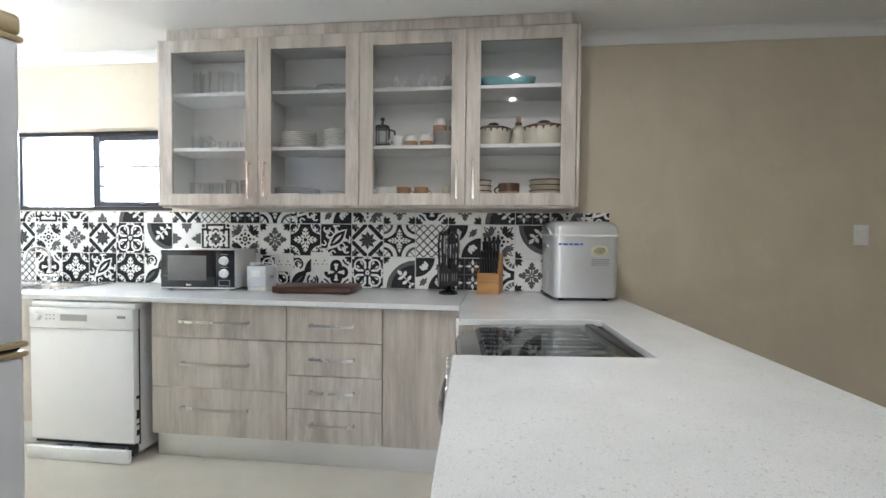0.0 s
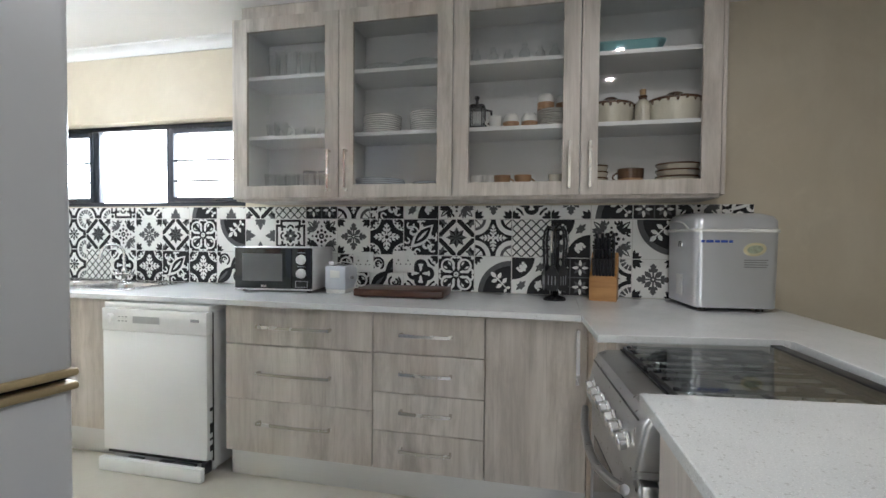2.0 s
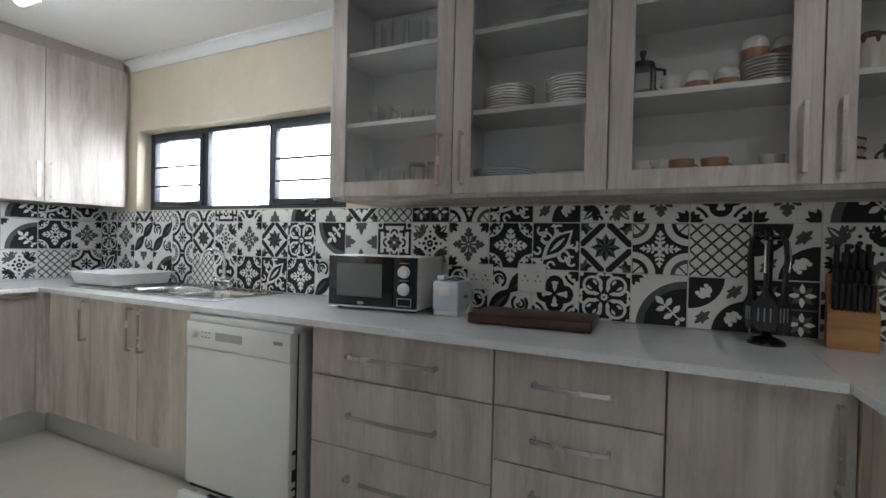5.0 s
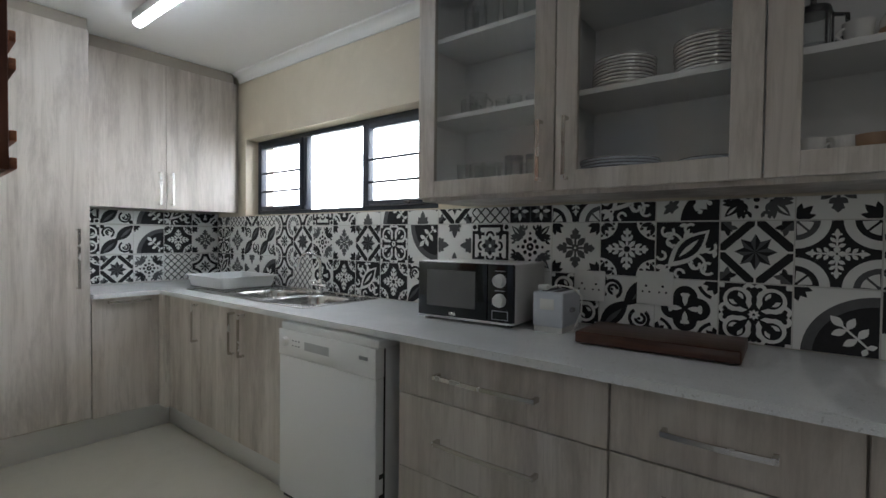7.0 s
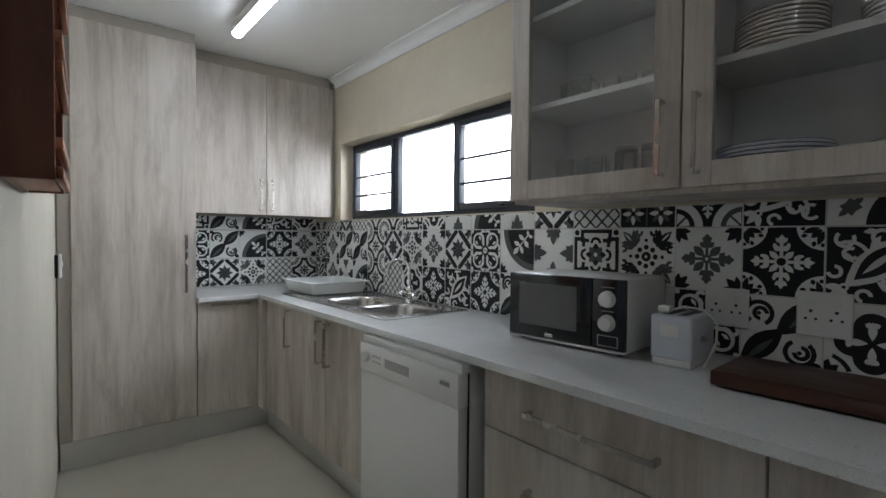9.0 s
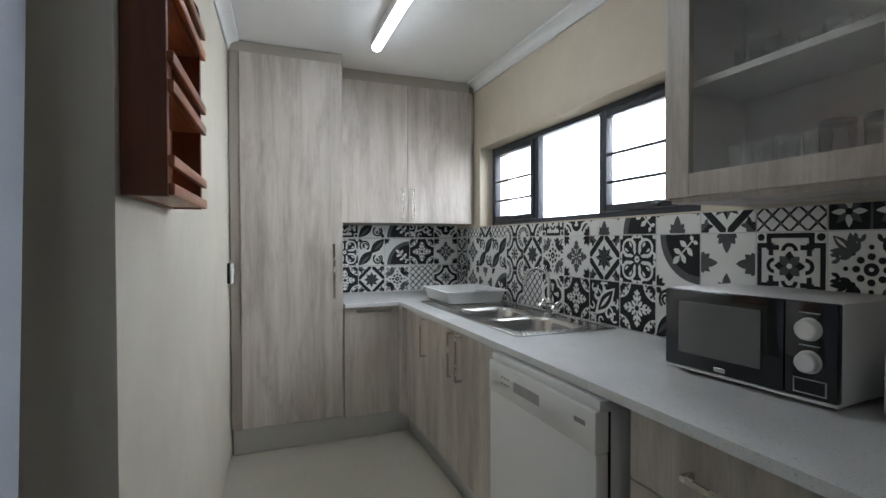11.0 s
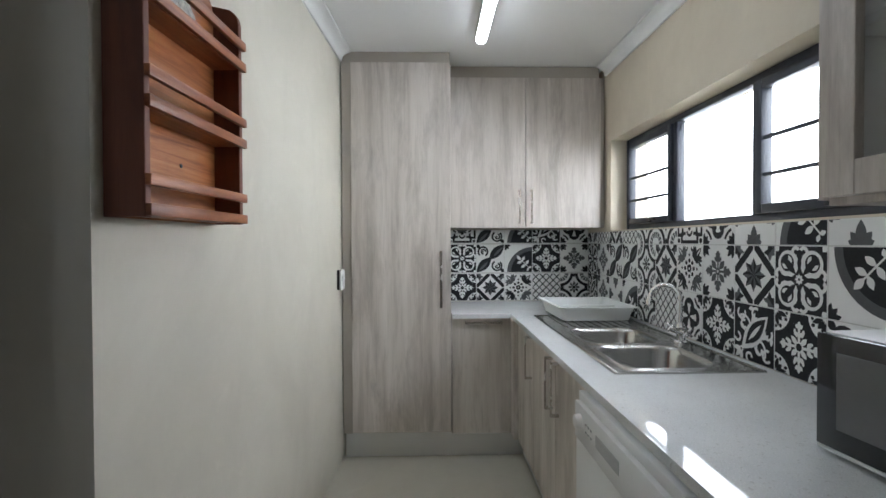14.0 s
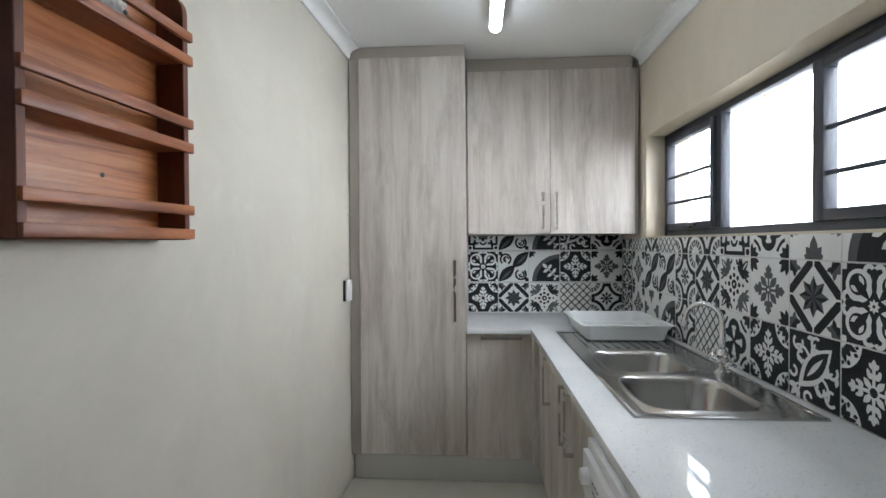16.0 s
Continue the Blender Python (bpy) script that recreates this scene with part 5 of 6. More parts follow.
for x, r, h in ((0.008, 0.108, 0.110), (0.300, 0.128, 0.116)):
    u = turned("casserole_pot", "cream stoneware casserole with a dripped brown rim and lid", "casserole", "stoneware casseroles", [
        ("bowl", CREAM_GLAZE, [(r * 0.7, 0), (r * 0.86, 0.002), (r * 0.95, h * 0.4), (r, h * 0.84), (r * 0.9, h * 0.84)]),
        ("rim", BROWN_GLAZE, [(r * 0.9, h * 0.842), (r * 1.01, h * 0.842), (r * 1.02, h * 0.91), (r * 0.96, h * 0.92)]),
        ("lid", BROWN_GLAZE, [(r * 0.97, h * 0.921), (r * 0.98, h * 0.95), (r * 0.7, h * 1.06), (r * 0.26, h * 1.10), (r * 0.22, h * 1.16), (r * 0.30, h * 1.22), (r * 0.24, h * 1.28), (r * 0.05, h * 1.29)])], (x, 2.925, S1))
    for k in range(20):
        a = 2 * math.pi * k / 20 + 0.2
        bm = bmesh.new()
        lathe(bm, [(0.0, 0), (0.006, 0.001), (0.007, 0.005), (0.004, 0.009 + 0.004 * (k % 3)), (0.0, 0.010 + 0.004 * (k % 3))], seg=8, m=Matrix.Translation((r * 0.99 * math.cos(a), r * 0.99 * math.sin(a), h * 0.855)) @ Euler((math.pi, 0, 0)).to_matrix().to_4x4() @ Matrix.Diagonal((1, 1, 1, 1)))
        part("glaze_drip", bm, BROWN_GLAZE, u, "run of brown glaze", smooth=60)
turned("bottle", "cream stoneware bottle with a cork stopper", "bottle", "", [("body", CREAM_GLAZE, [(0.025, 0), (0.035, 0.002), (0.036, 0.085), (0.030, 0.105), (0.018, 0.118)]), ("neck", BROWN_GLAZE, [(0.018, 0.118), (0.019, 0.130), (0.022, 0.134), (0.016, 0.138)]), ("cork", CORK, [(0.013, 0.138), (0.015, 0.165), (0.012, 0.167)])], (0.152, 2.90, S1))
turned("bottle", "small cream stoneware jar with a brown neck", "bottle", "", [("body", CREAM_GLAZE, [(0.022, 0), (0.030, 0.002), (0.031, 0.07), (0.022, 0.09)]), ("neck", BROWN_GLAZE, [(0.022, 0.09), (0.024, 0.12), (0.018, 0.122)])], (0.115, 2.99, S1))
for x, n, r in ((-0.060, 3, 0.062), (0.318, 3, 0.100)):
    for k in range(n):
        turned("bowl", "cream stoneware bowl with a brown rim, in a stack", "bowl", "stoneware bowls", [("dish", CREAM_GLAZE, hollow(r * 0.72, r, 0.045)), ("rim", BROWN_GLAZE, [(r * 0.97, 0.040), (r * 1.012, 0.040), (r * 1.012, 0.047), (r * 0.97, 0.047)])], (x, 2.92, S0 + 0.030 * k))
u = turned("mug", "wide brown and tan stoneware mug", "mug", "", [("bowl", TAN_GLAZE, [(0.05, 0), (0.058, 0.001), (0.060, 0.038), (0.055, 0.038)]), ("rim", BROWN_GLAZE, [(0.055, 0.0382), (0.0605, 0.0382), (0.063, 0.085), (0.058, 0.085), (0.054, 0.05), (0.02, 0.045)])], (0.102, 2.90, S0))
ear(u, BROWN_GLAZE, 0.061, 0.02, 0.07, 0.028, 3.3)
u = thing("baking_dish", (0.080, 2.93, S2), "turquoise glass baking dish on the top shelf", "dish")
bm = bmesh.new()
loft(bm, [[(x, y, z) for x, y in rounded(-w, w, -d, d, 0.04, 5)] for w, d, z in ((0.11, 0.07, 0), (0.125, 0.08, 0.005), (0.140, 0.092, 0.045), (0.165, 0.100, 0.050), (0.165, 0.100, 0.054), (0.136, 0.089, 0.052), (0.12, 0.076, 0.01))])
part("dish", bm, TURQUOISE, u, smooth=50)

# ---- patterned wall tiles ----
GROUT = paint("pale_grout", (0.62, 0.61, 0.58), 0.8, var=0.05)
GLAZE_W = paint("white_tile_glaze", (0.79, 0.79, 0.77), 0.36, var=0.02, scale=12)
GLAZE_D = paint("charcoal_tile_print", (0.018, 0.018, 0.020), 0.5, var=0.10, scale=30)
GLAZE_G = paint("grey_tile_print", (0.105, 0.106, 0.110), 0.5, var=0.10, scale=30)
for glaze in (GLAZE_D, GLAZE_G):
    glaze.node_tree.nodes["Principled BSDF"].inputs["Specular IOR Level"].default_value = 0.25
W, D, G = 0, 1, 2


def disc(c, r, n=20):
    return [(c[0] + r * math.cos(2 * math.pi * k / n), c[1] + r * math.sin(2 * math.pi * k / n)) for k in range(n)]


def band(c, r0, r1, a0, a1, n=12):
    return arc(c, r1 + 0.008, a0, a1, n) + arc(c, r0 - 0.008, a1, a0, n)


def petal(c, a, length, width, sharp=1.0, n=7):
    ca, sa = math.cos(radians(a)), math.sin(radians(a))
    left = [(length * k / n, 1.3 * width * math.sin(math.pi * (k / n) ** sharp)) for k in range(n + 1)]
    pts = left + [(x, -y) for x, y in left[-2:0:-1]]
    return [(c[0] + x * ca - y * sa, c[1] + x * sa + y * ca) for x, y in pts]


def bar(c, a, length, width):
    ca, sa = math.cos(radians(a)), math.sin(radians(a))
    return [(c[0] + x * ca - y * sa, c[1] + x * sa + y * ca) for x, y in ((-length / 2, -width / 2), (length / 2, -width / 2), (length / 2, width / 2), (-length / 2, width / 2))]


def spun(shapes, n=4, start=0.0):
    out = []
    for k in range(n):
        a = radians(start + 360.0 * k / n)
        c, s = math.cos(a), math.sin(a)
        out += [(m, l, [(x * c - y * s, x * s + y * c) for x, y in p]) for m, l, p in shapes]
    return out


FULL = [(-0.5, -0.5), (0.5, -0.5), (0.5, 0.5), (-0.5, 0.5)]


def leaf_corner():
    return [(D, 1, petal((0.5, 0.5), a, 0.24, 0.045)) for a in (195, 225, 255)]


def quarter():
    out = [(G, 1, disc((0.5, -0.5), 0.90, 48)), (D, 2, disc((0.5, -0.5), 0.76, 40))]
    out += [(W, 3, bar((0.20, -0.16), 135, 0.52, 0.028))]
    out += [(W, 4, petal(c, a, l, w)) for c, a, l, w in (((0.10, -0.06), 135, 0.22, 0.045), ((0.14, -0.10), 65, 0.20, 0.04), ((0.14, -0.10), 205, 0.20, 0.04), ((0.26, -0.22), 55, 0.20, 0.04), ((0.26, -0.22), 215, 0.20, 0.04), ((0.36, -0.34), 20, 0.12, 0.03), ((0.36, -0.34), 250, 0.12, 0.03))]
    return out + [(D, 1, petal((-0.5, 0.5), a, 0.24, 0.04)) for a in (-15, -45, -75)]


def maple():
    leaf = [(G, 1, petal((0, 0.5), a, l, w)) for a, l, w in ((-90, 0.34, 0.06), (-50, 0.24, 0.05), (-130, 0.24, 0.05), (-20, 0.2, 0.05), (-160, 0.2, 0.05))] + [(G, 2, disc((0, 0.43), 0.07, 12))]
    return spun(leaf)


def ornate():
    side = [(D, 1, bar((0, 0.445), 0, 0.60, 0.07)), (D, 1, bar((0.30, 0.37), 90, 0.22, 0.075)), (D, 1, bar((0.24, 0.27), 0, 0.18, 0.07)), (D, 1, bar((-0.30, 0.37), 90, 0.22, 0.075)), (D, 1, bar((-0.24, 0.27), 0, 0.18, 0.07)), (D, 2, band((0, 0.22), 0.07, 0.11, 0, 180)), (D, 1, disc((0.42, 0.42), 0.055, 12)), (D, 2, petal((0, 0.02), 90, 0.2, 0.05))]
    return spun(side) + spun([(G, 2, petal((0, 0), 45, 0.2, 0.05))]) + [(W, 3, disc((0, 0), 0.04, 10))]


def dots():
    ring_ = spun([(D, 1, disc((0.165, 0), 0.045, 10)), (D, 1, disc((0.285, 0), 0.032, 8))], 8)
    curl = [(D, 1, petal((0.20, 0.20), a, l, w)) for a, l, w in ((45, 0.34, 0.05), (8, 0.28, 0.042), (82, 0.28, 0.042), (-25, 0.18, 0.035), (115, 0.18, 0.035))] + [(D, 1, band((0.42, 0.13), 0.03, 0.065, 40, 300, 9)), (D, 1, band((0.13, 0.42), 0.03, 0.065, 150, 410, 9)), (W, 2, petal((0.27, 0.27), 45, 0.2, 0.014))]
    grey = [(G if c == D else c, m2, p) for c, m2, p in curl]
    return ring_ + spun(curl, 2) + spun(grey, 2, 90) + [(D, 1, disc((0, 0), 0.085, 14)), (W, 2, disc((0, 0), 0.028, 8))]


def leafstar():
    arm = [(G, 1, bar((0.16, 0), 0, 0.26, 0.045)), (G, 2, petal((0.20, 0), 0, 0.20, 0.050)), (G, 2, petal((0.18, 0.01), 50, 0.13, 0.034)), (G, 2, petal((0.18, -0.01), -50, 0.13, 0.034)), (G, 3, petal((0.04, 0.04), 45, 0.23, 0.050)), (G, 3, disc((0.325, 0.055), 0.022, 8)), (G, 3, disc((0.325, -0.055), 0.022, 8))]
    leaf = [(D, 1, petal((0.48, 0.48), a, l, w)) for a, l, w in ((225, 0.27, 0.045), (193, 0.24, 0.036), (257, 0.24, 0.036), (170, 0.17, 0.030), (280, 0.17, 0.030), (208, 0.16, 0.04), (242, 0.16, 0.04))]
    return spun(arm) + spun(leaf) + [(G, 4, disc((0, 0), 0.075, 14)), (W, 5, disc((0, 0), 0.026, 8))]


def cross():
    arm = [(W, 2, bar((0.17, 0), 0, 0.26, 0.045)), (W, 2, petal((0.24, 0), 0, 0.15, 0.032)), (W, 2, petal((0.27, 0), 48, 0.10, 0.024)), (W, 2, petal((0.27, 0), -48, 0.10, 0.024)), (W, 2, petal((0.16, 0), 62, 0.12, 0.030)), (W, 2, petal((0.16, 0), -62, 0.12, 0.030)), (W, 2, petal((0.20, 0.075), 12, 0.07, 0.020)), (W, 2, petal((0.20, -0.075), -12, 0.07, 0.020))]
    corner = [(W, 2, disc((0.5, 0.5), 0.33, 28)), (D, 3, petal((0.46, 0.46), 225, 0.17, 0.036)), (D, 3, petal((0.48, 0.44), 252, 0.21, 0.03)), (D, 3, petal((0.44, 0.48), 198, 0.21, 0.03)), (D, 3, disc((0.47, 0.245), 0.028, 8)), (D, 3, disc((0.245, 0.47), 0.028, 8)), (D, 3, petal((0.38, 0.30), 260, 0.08, 0.022)), (D, 3, petal((0.30, 0.38), 190, 0.08, 0.022))]
    return [(D, 1, FULL)] + spun(arm) + spun([(W, 2, petal((0.03, 0.03), 45, 0.17, 0.032))]) + [(W, 2, disc((0, 0), 0.085, 14)), (D, 3, disc((0, 0), 0.058, 14))] + spun(corner)


def lily():
    out = [(D, 1, FULL), (W, 2, petal((-0.30, -0.30), 45, 0.92, 0.15)), (D, 3, petal((-0.20, -0.20), 45, 0.70, 0.105)), (W, 4, petal((-0.12, -0.12), 45, 0.44, 0.030))]
    for s in (1, -1):
        def mirror(p):
            return p if s > 0 else [(y, x) for x, y in p]
        for c, r, a, turn in (((0.10, -0.26), 0.21, -30, 190), ((0.33, -0.30), 0.11, 60, 260), ((0.36, 0.06), 0.10, 150, 250), ((-0.10, -0.40), 0.085, 0, 260), ((0.14, -0.24), 0.085, 120, 270)):
            out.append((W, 2, mirror(band(c, r - 0.030, r, a, a + turn))))
        for c, a, l in (((0.20, -0.05), 30, 0.20), ((0.02, -0.20), -40, 0.2), ((0.42, -0.12), 80, 0.14)):
            out.append((W, 2, mirror(petal(c, a, l, 0.028))))
    return out + [(W, 5, disc((-0.30, -0.30), 0.055, 10)), (D, 6, disc((-0.30, -0.30), 0.022, 8))] + [(W, 2, petal((-0.30, -0.30), a, 0.22, 0.035)) for a in (180, 225, 270)]


def star():
    out = []
    for k in range(8):
        a = 45 * k
        p, q = [(0.29 * math.cos(radians(a)), 0.29 * math.sin(radians(a)))], []
        for s in (-22.5, 22.5):
            q.append((0.175 * math.cos(radians(a + s)), 0.175 * math.sin(radians(a + s))))
        out += [(D, 1, [(0, 0), q[0], p[0]]), (G, 1, [(0, 0), p[0], q[1]])]
    ring_ = [(D, 1, [(0.015, 0.49), (0.12, 0.49), (0.49, 0.12), (0.49, 0.015), (0.42, 0.015), (0.015, 0.42)])]
    tri = [(G, 1, [(0.5, 0.5), (0.5, 0.34), (0.32, 0.32)]), (D, 1, [(0.5, 0.5), (0.34, 0.5), (0.32, 0.32)]), (D, 1, petal((0.40, 0.40), 190, 0.16, 0.03)), (G, 1, petal((0.40, 0.40), 260, 0.16, 0.03))]
    return out + spun(ring_) + spun(tri)


def scroll():
    bit = [(W, 2, disc((0.225, 0.225), 0.205, 28)), (D, 3, disc((0.240, 0.240), 0.135, 22)), (W, 4, petal((0.10, 0.10), 45, 0.10, 0.04)), (D, 4, petal((0.06, 0.06), 45, 0.40, 0.045)), (W, 3, petal((0.15, 0.23), 60, 0.14, 0.026)), (W, 3, petal((0.23, 0.15), 30, 0.14, 0.026)), (W, 2, band((0.40, 0.075), 0.045, 0.085, -60, 200)), (W, 2, band((0.075, 0.40), 0.045, 0.085, -110, 150)), (W, 2, petal((0.5, 0.5), 225, 0.12, 0.04)), (D, 5, petal((0.09, 0), 0, 0.30, 0.030))]
    return [(D, 1, FULL)] + spun(bit) + [(D, 6, disc((0, 0), 0.115, 16))] + spun([(W, 7, petal((0, 0), 0, 0.085, 0.016))], 8) + [(D, 8, disc((0, 0), 0.022, 8))]


def sun_wheel():
    wheel = [(D, 1, band((0.5, 0.5), 0.38, 0.46, 178, 272, 16)), (G, 1, band((0.5, 0.5), 0.17, 0.29, 178, 272, 12)), (W, 2, bar((0.36, 0.36), 45, 0.3, 0.03)), (W, 2, bar((0.30, 0.42), 22, 0.24, 0.025)), (W, 2, bar((0.42, 0.30), 68, 0.24, 0.025)), (D, 1, petal((0.5, 0), 180, 0.14, 0.05))]
    return spun(wheel) + spun([(D, 1, petal((0.05, 0), 0, 0.17, 0.028))], 8) + [(D, 1, disc((0, 0), 0.06, 12))]


def dark_wheel():
    """Black field with a white ornament between four quarter wheels."""
    def wheel(m):
        out = [(W, 2, disc((0.5, 0.5), 0.435, 40)), (m, 3, band((0.5, 0.5), 0.238, 0.300, 178, 272, 16)), (m, 3, disc((0.5, 0.5), 0.060, 12))]
        return out + [(m, 3, bar((0.5 - 0.14 * math.cos(radians(a)), 0.5 - 0.14 * math.sin(radians(a))), a, 0.22, 0.030)) for a in (3, 45, 87)]
    arm = [(W, 3, bar((0.15, 0), 0, 0.18, 0.026)), (W, 3, petal((0.22, 0), 0, 0.15, 0.026)), (W, 3, petal((0.17, 0.01), 48, 0.10, 0.020)), (W, 3, petal((0.17, -0.01), -48, 0.10, 0.020)), (W, 3, petal((0.10, 0.01), 62, 0.10, 0.022)), (W, 3, petal((0.10, -0.01), -62, 0.10, 0.022)), (W, 3, disc((0.285, 0.045), 0.016, 8)), (W, 3, disc((0.285, -0.045), 0.016, 8))]
    star4 = [(W, 4, petal((0.0, 0.0), 90 * k, 0.12, 0.030)) for k in range(4)]
    return [(D, 1, FULL)] + spun(wheel(D), 2) + spun(wheel(G), 2, 90) + spun(arm) + star4 + [(D, 5, disc((0, 0), 0.016, 8))]


def lattice():
    out = []
    for k in range(-4, 5):
        o = 0.25 * k
        out += [(D, 1, bar((o, 0), 45, 2.2, 0.032)), (D, 3, bar((o, 0), -45, 2.2, 0.032))]
        for j in range(-4, 5):
            c = (0.125 * k, 0.125 * j)
            if (k + j) % 2 == 0:
                out += [(D, 4, petal((c[0] - 0.045, c[1] - 0.045), 45, 0.127, 0.022)), (G, 5, petal((c[0] - 0.045, c[1] + 0.045), -45, 0.127, 0.020))]
    return out


def feather():
    out = [(D, 1, petal((-0.5, -0.5), 45, 0.78, 0.13)), (D, 1, petal((0.5, 0.5), 225, 0.78, 0.13)), (G, 2, petal((-0.42, -0.46), 45, 0.5, 0.035)), (G, 2, petal((0.46, 0.42), 225, 0.5, 0.035))]
    for c, a in (((0.24, -0.26), 120), ((-0.26, 0.24), 300)):
        out += [(D, 1, band(c, 0.145, 0.19, a, a + 290)), (D, 1, band((c[0] + 0.02, c[1]), 0.06, 0.10, a + 60, a + 330)), (D, 1, disc(c, 0.03, 8))]
    return out + [(D, 1, petal((0.5, -0.5), 135, 0.2, 0.05)), (D, 1, petal((-0.5, 0.5), -45, 0.2, 0.05))]


def quatrefoil():
    out = spun([(D, 1, disc((0.20, 0), 0.19, 24)), (W, 3, petal((0.04, 0), 0, 0.24, 0.035)), (W, 3, petal((0.22, 0), 70, 0.08, 0.028)), (W, 3, petal((0.22, 0), -70, 0.08, 0.028))])
    return out + [(D, 2, bar((0, 0), 0, 0.4, 0.4)), (D, 4, disc((0, 0), 0.035, 8))] + spun(leaf_corner() + [(D, 1, band((0.5, 0.5), 0.28, 0.32, 200, 250))])


def flower_grid():
    out = [(D, 1, FULL)]
    for cx in (-0.25, 0.25):
        for cy in (-0.25, 0.25):
            for k in range(8):
                out.append((G if k % 2 else W, 2, petal((cx, cy), 45 * k, 0.21, 0.032)))
            out.append((D, 3, disc((cx, cy), 0.045, 10)))
    return out + [(G, 3, bar((0, 0), 0, 1.0, 0.03)), (G, 3, bar((0, 0), 90, 1.0, 0.03))]


def two_arcs():
    half = [(D, 1, disc((0.5, 0.5), 0.60, 36)), (W, 2, petal((0.13, 0.13), 45, 0.24, 0.060)), (W, 2, petal((0.17, 0.17), 100, 0.17, 0.045)), (W, 2, petal((0.17, 0.17), -10, 0.17, 0.045)), (W, 3, disc((0.20, 0.34), 0.040, 10)), (W, 3, disc((0.34, 0.20), 0.040, 10))]
    sprig = [(G, 1, petal((0.25, -0.25), a, l, 0.030)) for a, l in ((-45, 0.18), (5, 0.12), (-95, 0.12), (135, 0.18), (85, 0.12), (185, 0.12))] + [(G, 2, bar((0.25, -0.25), 45, 0.16, 0.024))]
    return spun(half, 2) + spun(sprig, 2)


KINDS = {"A": quarter, "B": maple, "C": ornate, "D": dots, "E": leafstar, "F": cross, "G": lily, "H": star, "I": scroll, "J": sun_wheel, "K": lattice, "L": feather, "M": quatrefoil, "N": flower_grid, "P": two_arcs, "Q": dark_wheel}


def clip(poly, x0, x1, y0, y1):
    for axis, lim, sign in ((0, x0, 1), (0, x1, -1), (1, y0, 1), (1, y1, -1)):
        out = []
        for i, p in enumerate(poly):
            q = poly[i - 1]
            pin, qin = sign * (p[axis] - lim) >= 0, sign * (q[axis] - lim) >= 0
            if pin != qin:
                t = (lim - q[axis]) / (p[axis] - q[axis])
                out.append((q[0] + t * (p[0] - q[0]), q[1] + t * (p[1] - q[1])))
            if pin:
                out.append(p)
        poly = out
        if len(poly) < 3:
            return []
    return poly


TILES = {}


def tile_mesh(kind, turn, size, box4):
    """One tile face: a glazed body with its print laid on in thin layers."""
    key = (kind, turn, size, box4)
    if key in TILES:
        return TILES[key]
    x0, x1, y0, y1 = box4
    bm = bmesh.new()
    g = 0.0018 / size
    box(bm, (x0 + g) * size, (x1 - g) * size, 0.0, 0.0075, (y0 + g) * size, (y1 - g) * size, 0.0008, seg=1)
    ca, sa = round(math.cos(radians(turn))), round(math.sin(radians(turn)))
    e = 0.012
    lim = (max(x0 + g, -0.5 + e), min(x1 - g, 0.5 - e), max(y0 + g, -0.5 + e), min(y1 - g, 0.5 - e))
    for n, (m, layer, poly) in enumerate(KINDS[kind]()):
        p = clip([(x * ca - y * sa, x * sa + y * ca) for x, y in poly], *lim)
        if len(p) < 3:
            continue
        p = [q for i, q in enumerate(p) if (q[0] - p[i - 1][0]) ** 2 + (q[1] - p[i - 1][1]) ** 2 > 1e-8]
        if len(p) < 3:
            continue
        f = bm.faces.new([bm.verts.new((x * size, -0.00016 * layer - 0.0000015 * n, y * size)) for x, y in p])
        f.normal_update()
        if f.normal.y > 0:
            f.normal_flip()
        f.material_index = m
    me = bpy.data.meshes.new("tile")
    bm.to_mesh(me)
    bm.free()
    for m in (GLAZE_W, GLAZE_D, GLAZE_G):
        me.materials.append(m)
    TILES[key] = me
    return me


def lay(parent, me, m):
    ob = new("tile", me)
    ob.parent = parent
    ob.matrix_world = m


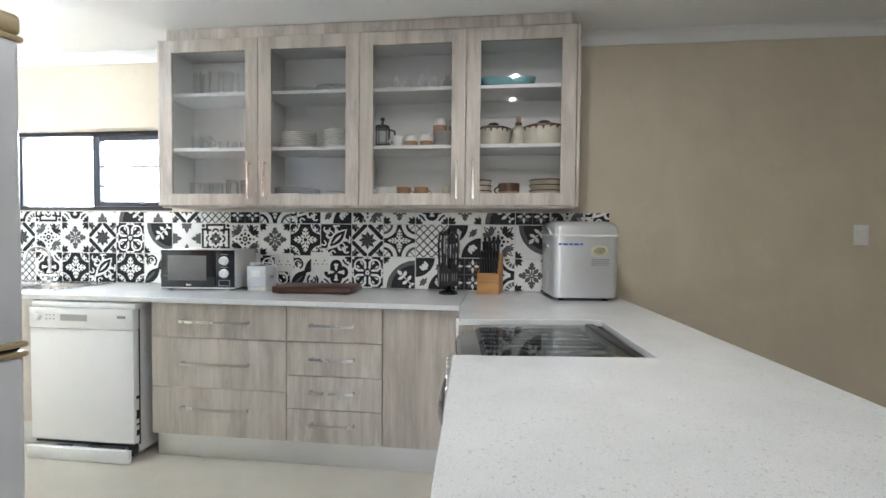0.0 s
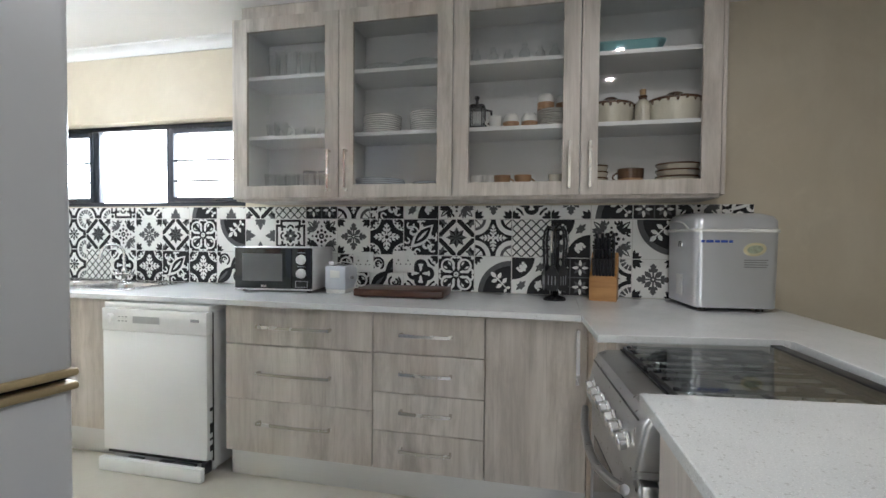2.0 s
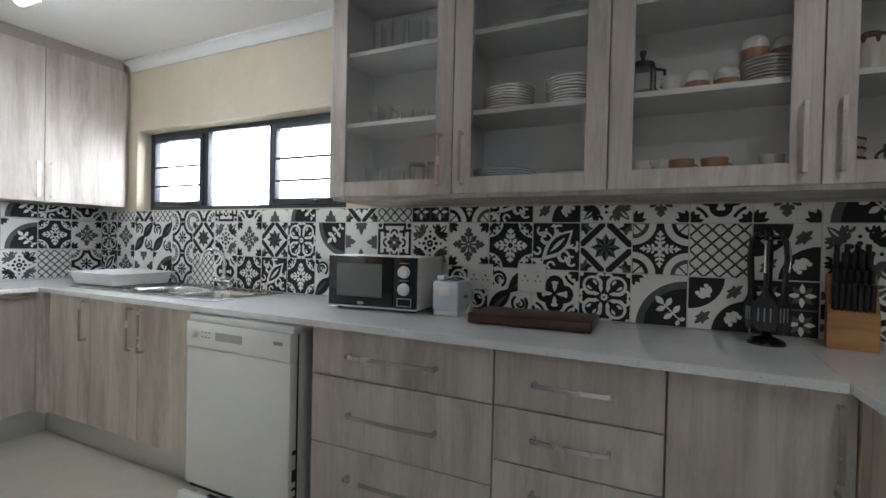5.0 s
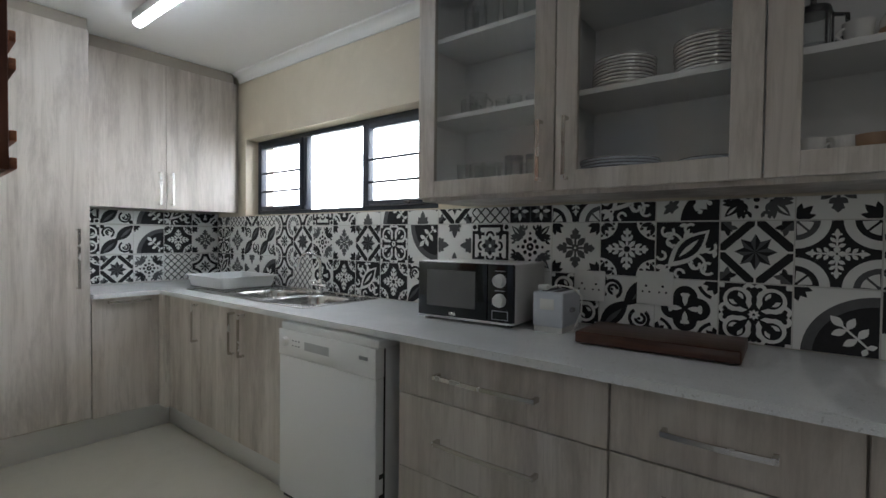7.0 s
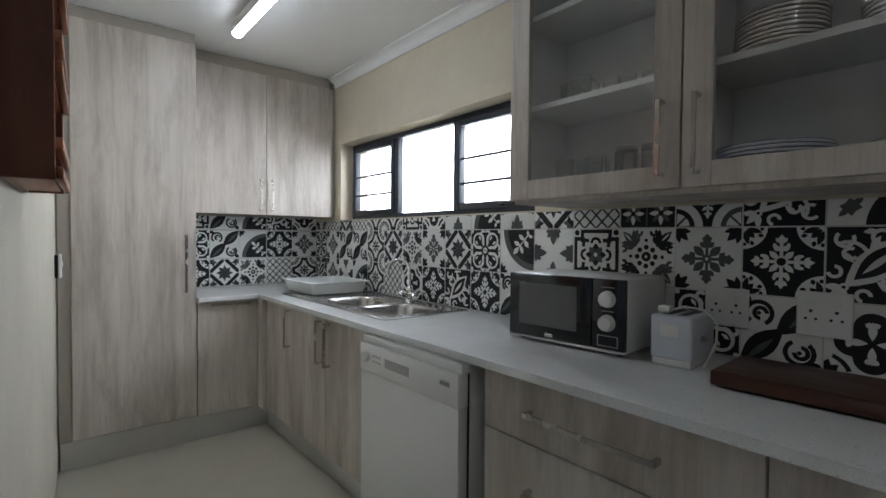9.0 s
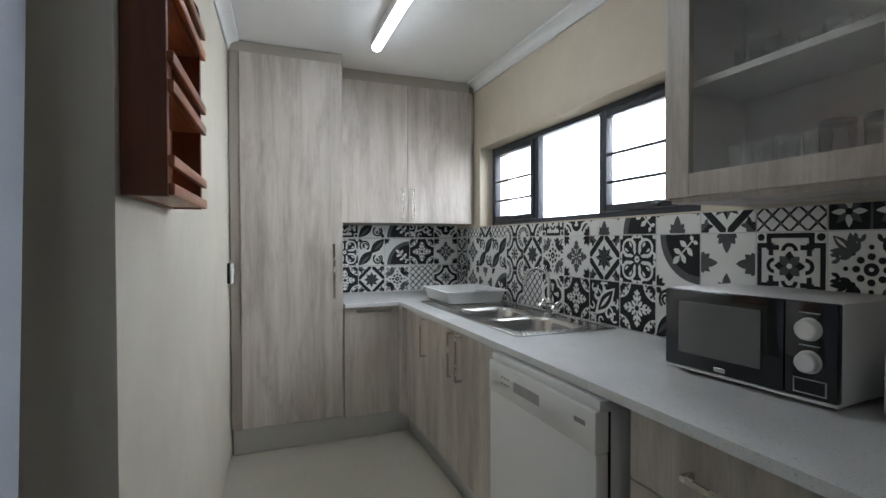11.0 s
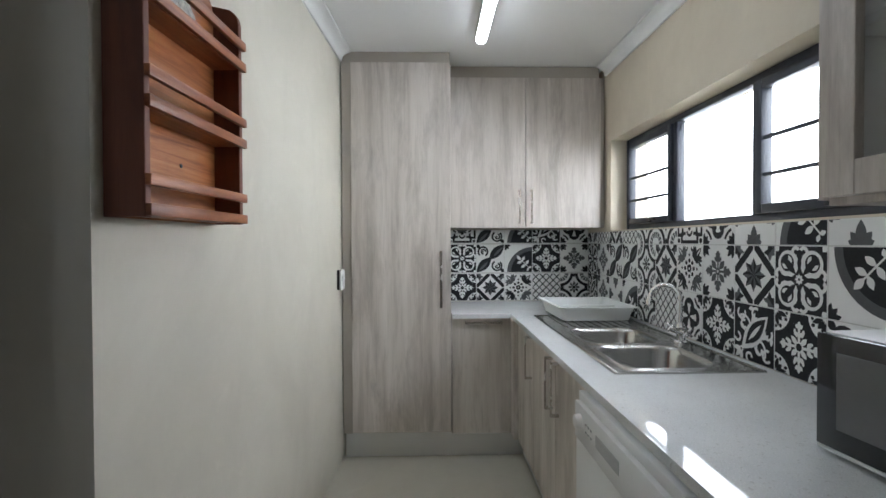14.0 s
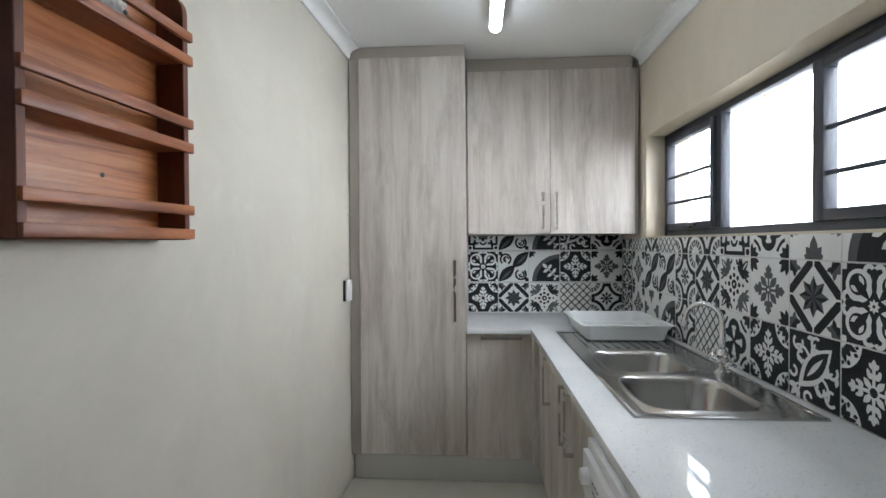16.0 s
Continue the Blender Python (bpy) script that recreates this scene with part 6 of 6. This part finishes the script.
bm = bmesh.new()
box(bm, TILE_X - 0.003, 0.7145, TILE_Y + 0.0022, WY - 0.0005, 0.8885, 1.3785)
part("grout_bed", bm, GROUT, wall_north)
bm = bmesh.new()
box(bm, WX + 0.0005, TILE_X - 0.0022, 2.0840, TILE_Y + 0.001, 0.8885, 1.3985)
part("grout_bed", bm, GROUT, wall_west)
PITCH, X0, ROW0 = 0.21, -2.373, 0.8825
MID = ("E", "I", "E", "L", "L", "J", "H", "D", "E", "H", "I", "A", "B", "C", "D", "E", "F", "G", "H", "Q", "K", "P", "D", "A", "B", "I")
LOW = ("K", "G", "E", "B", "A", "J", "K", "M", "F", "G", "F", "L", "H", "J", "B", "I", "L", "M", "I", "A", "P", "N", "J", "E", "F", "G")
TOP = ("G", "D", "K", "H", "K", "J", "J", "C", "M", "B", "A", "B", "H", "K", "N", "Q", "G", "P", "D", "E", "M", "E", "A", "N", "D", "G")
TURNS = {"A": 0, "P": 90, "L": 0, "G": 0}
for i in range(26):
    k = i - 11
    left = X0 + PITCH * k
    lo = max(-0.5, (TILE_X + 0.001 - left) / PITCH - 0.5)
    hi = min(0.5, (0.7145 - left) / PITCH - 0.5)
    if hi - lo < 0.03:
        continue
    for names, z0, cut in ((LOW, ROW0, 0.5), (MID, ROW0 + PITCH, 0.5), (TOP, ROW0 + 2 * PITCH, -0.5 + 0.0765 / PITCH)):
        kind = names[i]
        turn = 180 if (kind == "L" and i % 2) else 90 if (kind == "A" and names is MID) else TURNS.get(kind, 0)
        me = tile_mesh(kind, turn, PITCH, (round(lo, 3), round(hi, 3), -0.5 + (0.03 if names is LOW else 0), round(cut, 3)))
        lay(wall_north, me, pose(left + PITCH / 2, TILE_Y, z0 + PITCH / 2))
WEST = (("F", "H", "D", "K", "J"), ("I", "L", "A", "F", "E"), ("C", "L", "A", "G", "M"))
P2 = (TILE_Y - 0.001 - 2.085) / 5
for r in range(3):
    for c in range(5):
        cut = 0.5 if r < 2 else -0.5 + (1.399 - ROW0 - 2 * PITCH) / P2
        me = tile_mesh(WEST[r][c], 0, round(P2, 4), (-0.5, 0.5, -0.46 if r == 0 else -0.5, round(cut, 3)))
        lay(wall_west, me, pose(TILE_X, 2.085 + P2 * (c + 0.5), ROW0 + PITCH * r + PITCH / 2, 0, 0, 90))
